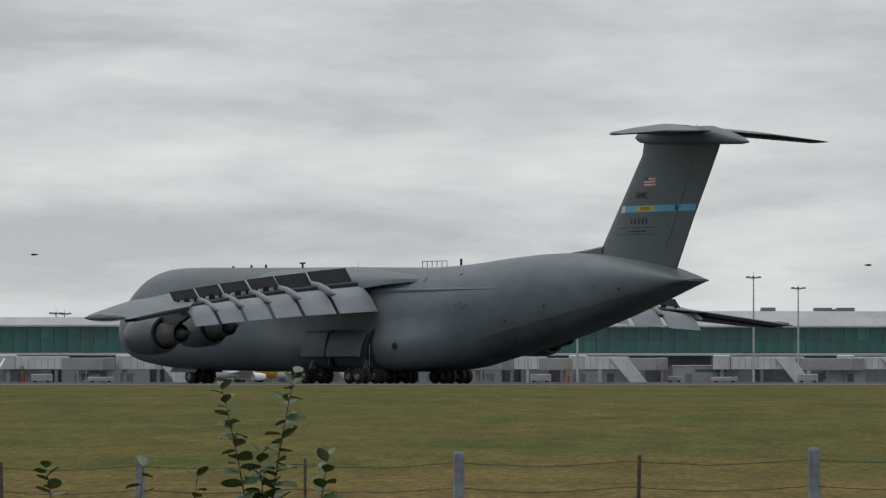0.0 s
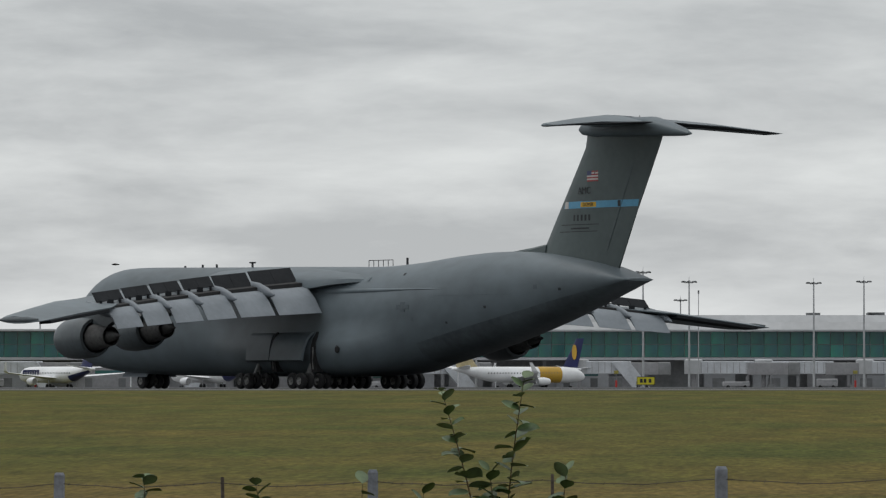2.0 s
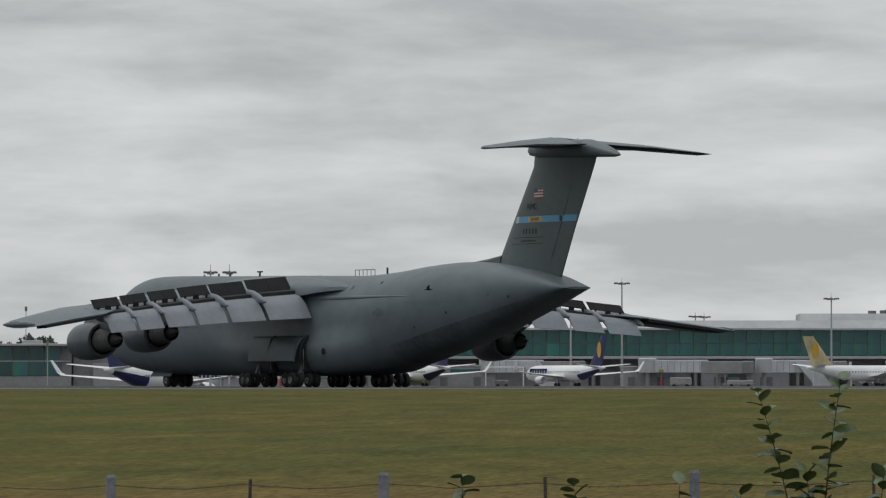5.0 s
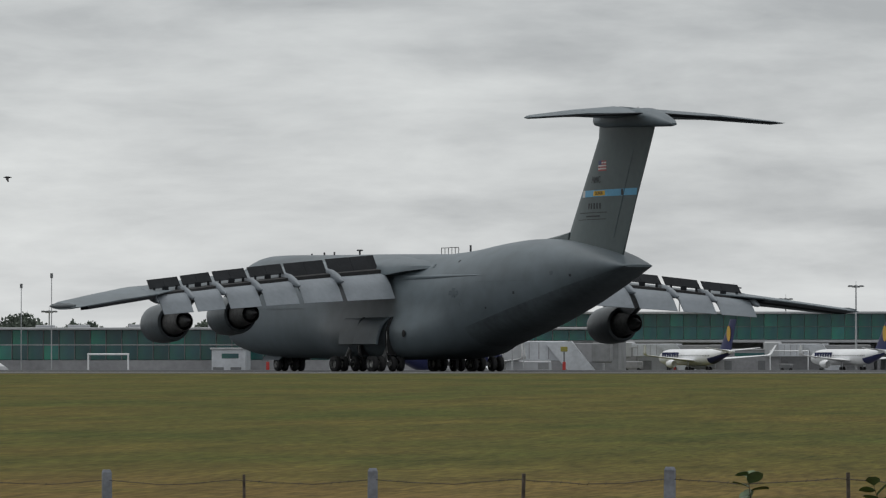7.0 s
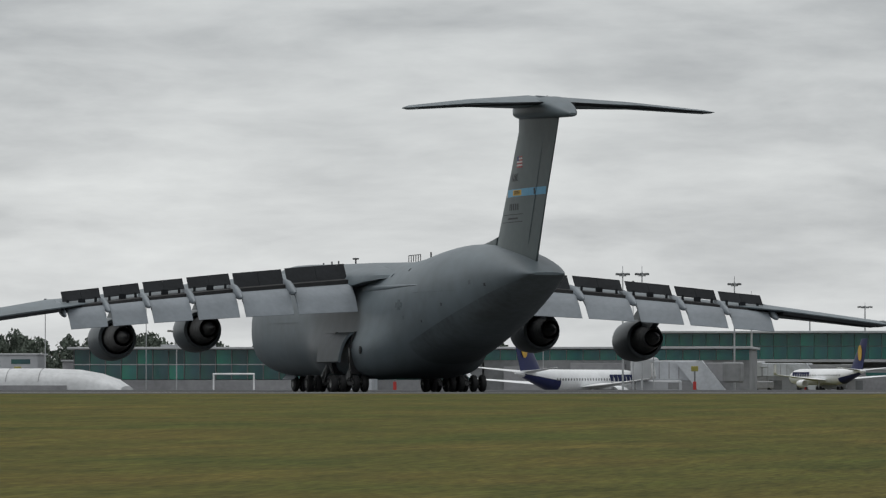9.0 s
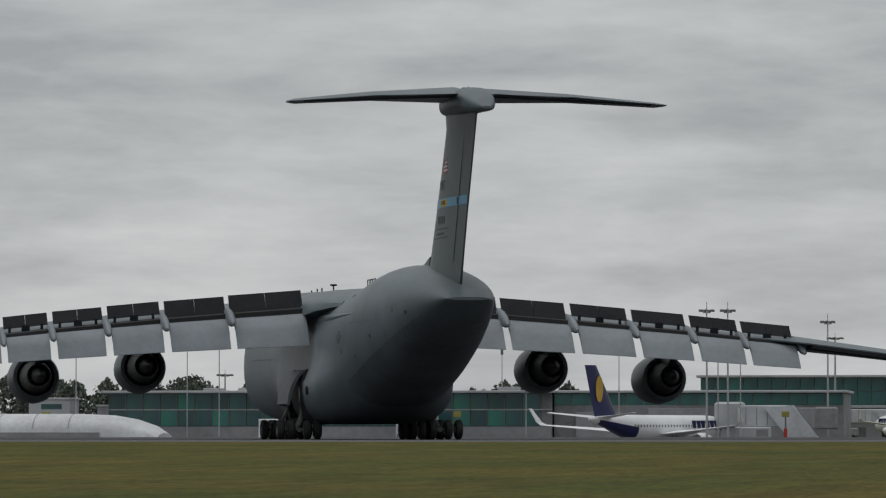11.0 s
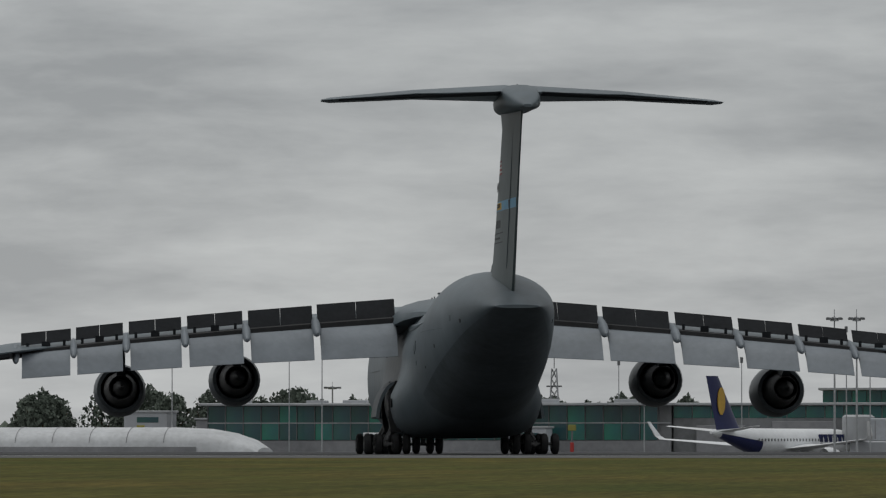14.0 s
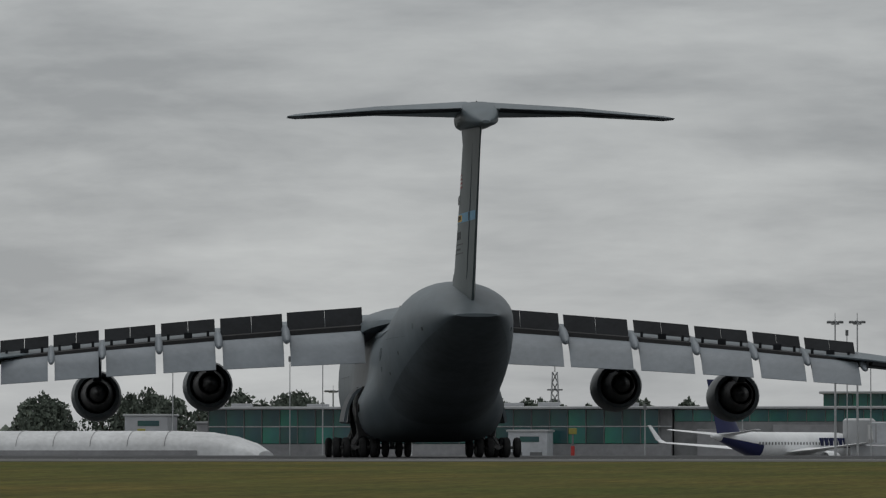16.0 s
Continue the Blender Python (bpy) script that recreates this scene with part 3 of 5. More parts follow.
for a in (28.6, 35.6):
    for sd in (1, -1):
        main_gear(a, sd * 4.4)
for l in (-1.05, -0.45, 0.45, 1.05):
    wheel(P(7.9, l, 0.62))
ng = new("nose_gear")
ng.parent, ng.matrix_basis = AIR, Matrix.Translation(P(7.9, 0, 0))
ng["label"] = "four-wheel nose landing gear"
bm = B()
tube(bm, (0, 0, 0.6), (0, -0.1, 2.2), 0.16, 0.2, 12)
part("strut", bm, "strut", ng, smooth=True)
bm = B()
tube(bm, (-1.25, 0, 0.62), (1.25, 0, 0.62), 0.1)
part("axle", bm, "strut", ng)
for sd in (1, -1):
    bm = B()
    loft(bm, [[(sd * 1.0, 2.4, 1.5), (sd * 1.06, 2.4, 1.5), (sd * 1.5, 2.4, 0.95), (sd * 1.44, 2.4, 0.95)], [(sd * 1.0, -1.2, 1.5), (sd * 1.06, -1.2, 1.5), (sd * 1.5, -1.2, 0.95), (sd * 1.44, -1.2, 0.95)]])
    part("gear_door", bm, "flap", ng, "pale open nose gear door")

# gear bay slots as solid strips, shade painted in near-black, and the open doors
for sd in (1, -1):
    for a in (31.0, 36.3):
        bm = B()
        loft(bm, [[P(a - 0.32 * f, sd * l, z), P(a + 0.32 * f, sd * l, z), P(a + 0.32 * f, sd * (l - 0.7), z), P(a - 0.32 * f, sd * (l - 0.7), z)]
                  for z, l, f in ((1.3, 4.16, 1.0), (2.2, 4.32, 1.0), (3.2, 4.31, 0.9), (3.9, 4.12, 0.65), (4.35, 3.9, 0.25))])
        part("gear_slot_shade", bm, "dark", AIR, "near-black strip painting in the shade of a gear bay slot")
        bm = B()
        tube(bm, P(a - 0.1, sd * 4.2, 1.5), P(a + 0.12, sd * 4.38, 3.2), 0.05)
        part("door_actuator", bm, "rim", AIR, "pale door actuator rod")
    for a0, a1, out in ((27.5, 30.6, 0.86), (31.5, 35.8, 1.45)):
        bm = B()
        rings = []
        for a in (a0, a1):
            arc = []
            for t in np.linspace(0, 1, 9):
                ang = radians(100 - 85 * t)
                arc.append((3.62 + out * math.cos(ang) ** 0.9 if math.cos(ang) > 0 else 3.62, 1.3 + 3.05 * math.sin(ang) ** 0.9))
            inner = [(l - 0.16, z - 0.1) for l, z in arc]
            rings.append([P(a, sd * l, z) for l, z in arc + inner[::-1]])
        loft(bm, rings)
        part("gear_door", bm, "grey", AIR, "curved open main gear door", smooth=True)
    bm = B()
    lathe(bm, [(-0.03, 0.24), (0.05, 0.3), (0.08, 0.2)], Matrix.Translation(P(39.6, sd * 4.36, 3.0)) @ pose(0, 0, 0, 0, 0, 90), 14)
    part("exhaust_port", bm, "dark", AIR, "dark round exhaust port")

# small marks and vents on the hull
def hull_half(a, z):
    st = [np.interp(a, [r[0] for r in HULL], [r[k] for r in HULL]) for k in range(1, 5)]
    zc = st[0] + st[3] * (st[1] - st[0])
    s_ = min(1, abs(z - zc) / ((st[1] - zc) if z > zc else (zc - st[0])))
    s_ = s_ ** (1 / (0.92 if z > zc else 0.8))
    return st[2] * math.sqrt(max(0, 1 - s_ * s_)) ** (0.95 if z > zc else 0.72)


def hull_mark(name, mat, a, z, da, dz, sd, label=""):
    bm = B()
    rings = []
    for aa in (a - da / 2, a, a + da / 2):
        col = [P(aa, sd * (hull_half(aa, zz) + 0.03), zz) for zz in (z - dz / 2, z, z + dz / 2)]
        inn = [P(aa, sd * (hull_half(aa, zz) - 0.08), zz) for zz in (z + dz / 2, z, z - dz / 2)]
        rings.append(col + inn)
    loft(bm, rings)
    part(name, bm, mat, AIR, label)


for sd in (1, -1):
    hull_mark("hull_emblem", "mark", 46.8, 6.1, 1.6, 0.35, sd, "faint dark wing emblem bars")
    hull_mark("hull_emblem", "mark", 46.8, 6.1, 0.6, 0.75, sd, "faint dark emblem disc")
    for a, z, w in ((43.2, 4.3, 0.25), (48.0, 5.2, 0.3), (41.0, 8.3, 0.3), (45.5, 8.6, 0.22), (52.0, 4.9, 0.2), (16.0, 7.6, 0.25), (12.0, 6.2, 0.22), (24.0, 6.0, 0.2), (56.5, 6.0, 0.25), (62.0, 7.4, 0.4), (64.4, 7.2, 0.25)):
        hull_mark("vent", "ink" if w < 0.3 else "mark", a, z, w, w * 0.8, sd, "small dark vent or port")
    # long access panel lines
    for a, z, da, dz in ((55.0, 6.9, 9.0, 0.02), (14.0, 5.2, 9.0, 0.02)):
        hull_mark("panel_line", "mark", a, z, da, dz, sd)

# crown details
bm = B()
for k in range(6):
    tube(bm, P(38.2 + 0.62 * k, 0.4, 9.3), P(38.2 + 0.62 * k, 0.4, 9.78), 0.03, n=6)
tube(bm, P(38.2, 0.4, 9.78), P(41.3, 0.4, 9.78), 0.03, n=6)
part("crown_rail", bm, "ink", AIR, "small dark rail on the crown")
for a, h in ((42.6, 0.22), (22, 0.26), (15, 0.2), (17, 0.2), (12.5, 0.15)):
    bm = B()
    box(bm, P(a, 0, 9.55 + 0.5 * h), (0.06, 0.22, h + 0.3))
    part("antenna", bm, "ink", AIR, "small dark blade antenna")
bm = B()
box(bm, P(22, 0, 9.94), (0.42, 0.42, 0.12), bevel=0.04)
part("antenna_cap", bm, "ink", AIR)
for ob in (TYRE, RIM):
    bpy.data.objects.remove(ob)

# ---- the ground ----
A0 = -0.0933     # bearing of the line square to the terminal
ER, ED = Vector((math.cos(A0), -math.sin(A0), 0)), Vector((math.sin(A0), math.cos(A0), 0))


def ap(w, d, z=0.0):
    """A place w metres along the terminal front and d metres out from the first standpoint."""
    return ER * w + ED * d + Vector((0, 0, z))


def bend(u):
    return float(np.interp(u, (-1390, -1200, -1000, -728, -650, -330, -89, -15, 547, 624, 1200, 3000), (-1287, -1140, -985, -765, -682, -372, -126, -58, 461, 527, 1010, 2600)))


def at(u, d, z=0.0):
    """A place in the direction u of the pan scale at depth d."""
    return ap(d * math.tan(bend(u) * 1.2 / 9000 - A0), d, z)


OLD_APRON = 1.5    # how far the old apron lies below the new one


def ground_z(d):
    return float(np.interp(d, (-3000, 20, 45, 120, 220, 288, 298, 565, 700, 5000), (-1.8, -1.75, -1.62, -1.12, -0.46, -0.05, 0, 0, -0.9, -0.9)))


bm = B()
ds = [-800, -200, -50, 0, 10, 20, 30, 40, 50, 60, 75, 90, 105, 120, 150, 180, 220, 255, 288, 298, 320, 345, 480, 565, 630, 700, 1000, 1600, 2600, 4900]
ws = [-4500, -1500, -700, -350, -200, -100, -50, 0, 50, 100, 200, 350, 700, 1500, 4500]
grid = [[bm.verts.new(ap(w, d, ground_z(d) - (OLD_APRON if w < -40 and 620 < d < 1100 else 0))) for w in ws] for d in ds]
for r0, r1 in zip(grid, grid[1:]):
    for i in range(len(ws) - 1):
        bm.faces.new((r0[i], r0[i + 1], r1[i + 1], r1[i]))
g = part("ground", bm, "grass", None, smooth=True)
tagged(g, "mown dry yellow-green airfield grass", "ground", kind="structure")


def sheet(name, mat, w0, w1, d0, d1, z, label, cat, thick=0.2):
    bm = B()
    c = ap(0.5 * (w0 + w1), 0.5 * (d0 + d1), z - 0.5 * thick)
    box(bm, (0, 0, 0), (w1 - w0, d1 - d0, thick), Matrix.Translation(c) @ pose(0, 0, 0, 0, 0, -math.degrees(A0)))
    return tagged(part(name, bm, mat, None), label, cat, kind="structure")


sheet("runway", "asphalt", -1500, 1500, 350, 560, 0.01, "worn dark asphalt runway with a pale edge line", "runway")
sheet("runway_shoulder", "shoulder", -1500, 1500, 302, 350, 0.01, "pale worn paved runway shoulder", "shoulder")
sheet("apron", "apron", -42, 1500, 715, 1500, -0.8, "pale concrete apron beside the terminal", "apron", 2.0)
sheet("old_apron", "apron", -1500, -42, 690, 1000, -2.3, "pale worn concrete apron before the low terminal wing", "apron")
sheet("runway_line", "line", -1500, 1500, 352, 353.2, 0.016, "worn white runway edge line", "line")


# ---- airport behind the runway ----
TURN = -math.degrees(A0)


def facing(u, d, turn=0.0, z=-0.8):
    """A pose at direction u and depth d whose local x runs along the terminal front; turn is clockwise seen from above."""
    return Matrix.Translation(at(u, d, z)) @ pose(0, 0, 0, 0, 0, TURN - turn)


def spot(w, d, turn=0.0, z=-2.3):
    """The same by metres along the terminal front; the old wing of the terminal stands forward of the hall."""
    return Matrix.Translation(ap(w, d, z)) @ pose(0, 0, 0, 0, 0, TURN - turn)


def wpos(u, d):
    return d * math.tan(bend(u) * 1.2 / 9000 - A0)


def pane_glass(name, dark, bright, share, vary=0.25):
    m = bpy.data.materials.new(name)
    m.use_nodes = True
    nt = m.node_tree
    n, ln = nt.nodes.new, nt.links.new
    b = nt.nodes["Principled BSDF"]
    b.inputs["Roughness"].default_value = 0.12
    info, ramp = n("ShaderNodeObjectInfo"), n("ShaderNodeValToRGB")
    e = ramp.color_ramp.elements
    e[0].position, e[0].color = 0.0, (*[v * (1 - vary) for v in dark], 1)
    e[1].position, e[1].color = 1.0, (*bright, 1)
    k = e.new(1 - share)
    k.color = (*[v * (1 + vary) for v in dark], 1)
    k = e.new(min(0.999, 1 - share + 0.02))
    k.color = (*bright, 1)
    ln(info.outputs["Random"], ramp.inputs[0])
    tx, mx = n("ShaderNodeTexNoise"), n("ShaderNodeMix")
    mx.data_type, mx.blend_type = "RGBA", "MULTIPLY"
    mx.inputs["Factor"].default_value = 0.6
    tx.inputs["Scale"].default_value = 0.6
    ln(ramp.outputs[0], mx.inputs["A"])
    ln(tx.outputs["Color"], mx.inputs["B"])
    ln(mx.outputs["Result"], b.inputs["Base Color"])
    return m


# hall glass colour raised, with distance haze put into it
M["hallglass"] = pane_glass("hazed_hall_glazing", (0.045, 0.205, 0.18), (0.05, 0.32, 0.25), 0.05, 0.1)
M["lowglass"] = pane_glass("low_block_glazing", (0.045, 0.145, 0.137), (0.038, 0.27, 0.2), 0.16)

DF = 1290.0


def terminal_hall():
    w0, w1 = wpos(-1390, DF), wpos(1150, DF)
    cx, L = 0.5 * (w0 + w1), w1 - w0
    t = thing("terminal_hall", Matrix.Translation(ap(cx, DF, -0.8)) @ pose(0, 0, 0, 0, 0, TURN), "long airport terminal with a green glass front over a dark undercroft", "building")
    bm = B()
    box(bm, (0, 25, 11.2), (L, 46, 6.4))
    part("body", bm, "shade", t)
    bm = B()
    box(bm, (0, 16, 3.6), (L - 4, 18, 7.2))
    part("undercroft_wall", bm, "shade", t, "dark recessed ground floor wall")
    bm = B()
    box(bm, (0, 10, 7.5), (L + 1, 24, 0.7), bevel=0.08)
    part("floor_slab", bm, "cladding", t, "pale grey floor slab edge")
    bm = B()
    box(bm, (0, 9, 14.75), (L + 1.5, 22, 0.6), bevel=0.1)
    part("eaves_strip", bm, "roof", t, "pale grey eaves strip")
    # stepped upper roofs over the longer end
    x0 = wpos(-640, DF) - cx
    for y, z, h, xx in ((28, 16.1, 2.1, x0), (48, 17.9, 2.6, x0 + 45)):
        bm = B()
        ln_ = L / 2 - xx
        loft(bm, [[(xx, y - 12, z - h / 2), (xx, y + 22, z - h / 2), (xx, y + 22, z + h / 2), (xx, y - 10, z + h / 2)],
                  [(xx + ln_, y - 12, z - h / 2), (xx + ln_, y + 22, z - h / 2), (xx + ln_, y + 22, z + h / 2), (xx + ln_, y - 10, z + h / 2)]])
        part("upper_roof", bm, "roof", t, "light grey stepped upper roof")
    rnd = random.Random(4)
    for i in range(16):
        bm = B()
        s = rnd.uniform(1.5, 5)
        box(bm, (x0 + 50 + rnd.uniform(0, L * 0.55), 50, 19.6), (s, 3, rnd.uniform(0.6, 1.6)), bevel=0.1)
        part("roof_plant", bm, "lamp", t, "small grey rooftop plant box")
    n = int(L / 3.4)
    bm = B()
    box(bm, (0, 0, 0), (3.26, 0.16, 3.15), bevel=0.03)
    pane = part("pane", bm, "hallglass", t)
    pane.matrix_basis = Matrix.Translation((-L / 2 + 1.7, 1.9, 9.55))
    for i in range(n):
        for z in (9.55, 12.85):
            if i or z > 10:
                clone("pane", pane, t, Matrix.Translation((-L / 2 + 1.7 + 3.4 * i, 1.9, z)))
    bm = B()
    box(bm, (0, 1.75, 11.2), (L, 0.12, 0.14))
    part("transom", bm, "lamp", t, "thin grey transom")
    bm = B()
    box(bm, (0, 0, 3.6), (0.9, 0.9, 7.2), bevel=0.1)
    col = part("column", bm, "concrete", t)
    col.matrix_basis = Matrix.Translation((-L / 2 + 6, 3, 0))
    for i in range(1, int(L / 13)):
        clone("column", col, t, Matrix.Translation((-L / 2 + 6 + 13 * i, 3, 0)))
    # ground-floor stores set between the columns
    for i in range(int(L / 13)):
        if rnd.random() < 0.85:
            bm = B()
            ww, hh = rnd.uniform(7, 12), rnd.uniform(3.0, 6.6)
            box(bm, (-L / 2 + 12 + 13 * i, 5.5, hh / 2), (ww, 3, hh), bevel=0.05)
            bay = part("store_bay", bm, rnd.choice(("concrete", "cladding", "concrete")), t, "grey ground-floor store wall")
            bm = B()
            box(bm, (-L / 2 + 12 + 13 * i + rnd.uniform(-1.5, 1.5), 3.98, 1.3), (3.2, 0.1, 2.6))
            part("door", bm, "shade", bay, "dark service door")


terminal_hall()


def low_block():
    w0, w1 = -158.6, -90.2
    cx, L = 0.5 * (w0 + w1), w1 - w0
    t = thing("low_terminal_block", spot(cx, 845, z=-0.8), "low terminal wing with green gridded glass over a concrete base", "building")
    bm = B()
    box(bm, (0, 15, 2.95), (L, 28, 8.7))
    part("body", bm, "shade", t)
    bm = B()
    box(bm, (0, 0.9, 0.35), (L, 0.8, 3.7), bevel=0.05)
    part("plinth", bm, "concrete", t, "grey concrete base")
    bm = B()
    box(bm, (0, 14, 7.5), (L + 1.6, 31, 0.4), bevel=0.08)
    part("roof", bm, "roof", t, "thin pale flat roof")
    bm = B()
    box(bm, (0, 0, 0), (2.5, 0.14, 2.4), bevel=0.03)
    pane = part("pane", bm, "lowglass", t)
    pane.matrix_basis = Matrix.Translation((-L / 2 + 1.35, 0.8, 3.5))
    for i in range(int(L / 2.66)):
        for z in (3.5, 6.05):
            if i or z > 5:
                clone("pane", pane, t, Matrix.Translation((-L / 2 + 1.35 + 2.66 * i, 0.8, z)))
    for i in range(int(L / 2.66) + 1):
        bm = B()
        box(bm, (-L / 2 + 2.66 * i, 0.72, 4.8), (0.13, 0.2, 5.0))
        part("mullion", bm, "lamp", t)
    bm = B()
    box(bm, (0, 0.7, 4.78), (L, 0.2, 0.16))
    part("transom", bm, "mast", t, "pale glazing bar")
    # low vents and boxes on the roof
    r = random.Random(3)
    for i in range(7):
        bm = B()
        box(bm, (-L / 2 + 5 + 9.3 * i + r.uniform(-3, 3), 9, 7.95), (r.uniform(1.5, 4), 2, r.uniform(0.4, 0.9)), bevel=0.06)
        part("roof_plant", bm, "cladding", t, "small pale rooftop box")
    # plain wing that carries on to the hall, with one strip of green windows under its roof
    k = thing("link_building", spot(-68, 846, z=-0.8), "plain grey airport wing with one strip of green windows", "building")
    bm = B()
    box(bm, (0, 13, 2.95), (44, 24, 8.7), bevel=0.05)
    part("wall", bm, "shade", k, "plain grey wall")
    bm = B()
    box(bm, (0, 12.6, 7.5), (45, 26, 0.4), bevel=0.08)
    part("roof", bm, "roof", k, "thin pale flat roof")
    for i in range(16):
        bm = B()
        box(bm, (-20.6 + 2.75 * i, 0.95, 6.35), (2.6, 0.14, 1.7), bevel=0.03)
        part("pane", bm, "hallglass", k)
    for x, w, h in ((-15, 7, 4.4), (-3, 9, 5.0), (10, 6, 3.6)):
        bm = B()
        box(bm, (x, 0.2, h / 2 - 0.75), (w, 1.6, h + 1.5), bevel=0.06)
        part("bay", bm, "concrete", k, "paler projecting wall bay")
    for x in (-9.4, 3.6, 16.0):
        bm = B()
        box(bm, (x, 0.9, 0.0), (3.4, 0.24, 3.0), bevel=0.04)
        part("door", bm, "lamp", k, "dark service door")


low_block()


def shed():
    t = thing("curved_shed", spot(-162, 800, z=-0.8), "long low white shed with a rounded roof", "shed")
    bm = B()
    rings = []
    for x, s in ((-60, 1), (8, 1), (13, 0.95), (16.5, 0.8), (19, 0.58), (20.5, 0.3)):
        rings.append([Vector((x, 6 * math.cos(a), 4.0 * s * math.sin(a) ** 0.55 if math.sin(a) > 0 else 0)) for a in np.linspace(0, math.pi, 14)] + [Vector((x, -6, -1.5)), Vector((x, 6, -1.5))])
    loft(bm, rings)
    part("roof", bm, "shed", t, "pale rounded roof", smooth=True)
    for i in range(13):
        bm = B()
        arc = [(6.04 * math.cos(a), 4.03 * math.sin(a) ** 0.55) for a in np.linspace(0.25, math.pi - 0.25, 12)]
        for p, q in zip(arc, arc[1:]):
            tube(bm, (-55 + 5.2 * i, *p), (-55 + 5.2 * i, *q), 0.05, n=4)
        part("seam", bm, "concrete", t)
    bm = B()
    box(bm, (-24, -6.05, -0.1), (72, 0.25, 2.8))
    part("wall", bm, "concrete", t, "grey lower wall")


shed()


def jet_bridge(m, length, stair=1, group="passenger boarding bridges"):
    t = thing("boarding_bridge", m, "grey passenger boarding bridge on wheeled legs beside the terminal", "bridge", group)
    bm = B()
    box(bm, (0, 0, 5.2), (length * 0.52, 3.0, 3.2), bevel=0.12)
    tun = part("tunnel", bm, "bridge", t, "pale grey ribbed tunnel")
    bm = B()
    box(bm, (0, 0, 0), (0.16, 0.1, 2.6))
    rib = part("tunnel_rib", bm, "concrete", tun)
    rib.matrix_basis = Matrix.Translation((-length * 0.25, -1.46, 5.2))
    for i in range(1, int(length * 0.5 / 1.6)):
        clone("tunnel_rib", rib, tun, Matrix.Translation((-length * 0.25 + 1.6 * i, -1.46, 5.2)))
    bm = B()
    box(bm, (length * 0.4, 0, 4.9), (length * 0.42, 3.2, 3.1), bevel=0.12)
    part("outer_tunnel", bm, "concrete", t, "grey outer tunnel")
    bm = B()
    lathe(bm, [(0, 2.3), (3.4, 2.3), (3.7, 1.9)], Matrix.Translation((-length * 0.32, 0, 3.6)) @ pose(0, 0, 0, 90), 18)
    part("rotunda", bm, "roof", t, "round bridge head", smooth=True)
    bm = B()
    tube(bm, (-length * 0.32, 0, 0), (-length * 0.32, 0, 3.6), 0.55, n=10)
    part("rotunda_column", bm, "concrete", t)
    bm = B()
    box(bm, (length * 0.64, 0, 4.9), (3.0, 3.6, 3.3), bevel=0.25)
    cab = part("cab", bm, "shade", t, "dark bridge cab")
    for y in (-1.3, 1.3):
        bm = B()
        tube(bm, (length * 0.42, y, 0.5), (length * 0.42, y, 3.6), 0.22, n=8)
        part("leg", bm, "shade", t)
    bm = B()
    box(bm, (length * 0.42, 0, 0.55), (1.6, 3.4, 0.7), bevel=0.1)
    part("wheel_truck", bm, "shade", t)
    if stair:
        bm = B()
        x = length * 0.05
        loft(bm, [[(x, -2.6, 6.4), (x + 4.2, -2.6, 6.8), (x + 9.4, -2.6, 0.3), (x + 5.0, -2.6, 0.3)], [(x, -1.5, 6.4), (x + 4.2, -1.5, 6.8), (x + 9.4, -1.5, 0.3), (x + 5.0, -1.5, 0.3)]])
        part("stair_panel", bm, "bridge", t, "white sloping stair side")
    return t


for u, d, turn, ln_, st in ((-1365, 1262, 0, 30, 0), (-1085, 1265, 10, 24, 1), (-815, 1264, 12, 24, 1), (-560, 1262, 0, 26, 0), (-395, 1266, -8, 20, 1),
                            (-140, 1258, 6, 22, 1), (45, 1262, 0, 26, 0), (165, 1263, 0, 30, 0), (310, 1262, 8, 22, 1), (570, 1262, 0, 36, 1), (760, 1264, 0, 24, 1)):
    jet_bridge(facing(u, d, turn), ln_, st)
jet_bridge(spot(-57, 826, 6), 15, 1)


def service_building(m, w, h, mat):
    t = thing("service_building", m, "plain grey flat-roofed service building beside the stands", "building", "stand service buildings")
    bm = B()
    box(bm, (0, 0, h / 2), (w, 7, h), bevel=0.05)
    wall = part("wall", bm, mat, t)
    bm = B()
    box(bm, (0, 0, h + 0.12), (w + 0.5, 7.5, 0.3), bevel=0.05)
    part("roof", bm, "roof", t)
    for x in (-w * 0.3, w * 0.22):
        bm = B()
        box(bm, (x, -3.52, 1.3), (1.8, 0.08, 2.5), bevel=0.02)
        part("door", bm, "lamp", wall, "grey metal door")
    bm = B()
    box(bm, (w * 0.05, -3.52, h - 1.1), (w * 0.5, 0.08, 0.8), bevel=0.02)
    part("window", bm, "lowglass", wall, "dark strip window")


for u, w, h, mat in ((-178, 13, 4.6, "cladding"), (335, 11, 5.2, "cladding"), (-1362, 17, 6.4, "cladding"), (-610, 14, 5.0, "concrete"), (-478, 9, 4.0, "cladding"), (470, 16, 4.4, "concrete"), (690, 14, 5.5, "cladding"), (-1205, 22, 5.8, "concrete"), (-915, 16, 5.2, "concrete")):
    service_building(facing(u, 1268), w, h, mat)
for x, d, w, h, mat in ((-168.5, 852, 6.5, 7.9, "cladding"), (-160.5, 870, 8, 6.9, "concrete"), (-109.8, 838, 5.6, 5.5, "bridge")):
    service_building(spot(x, d), w, h, mat)


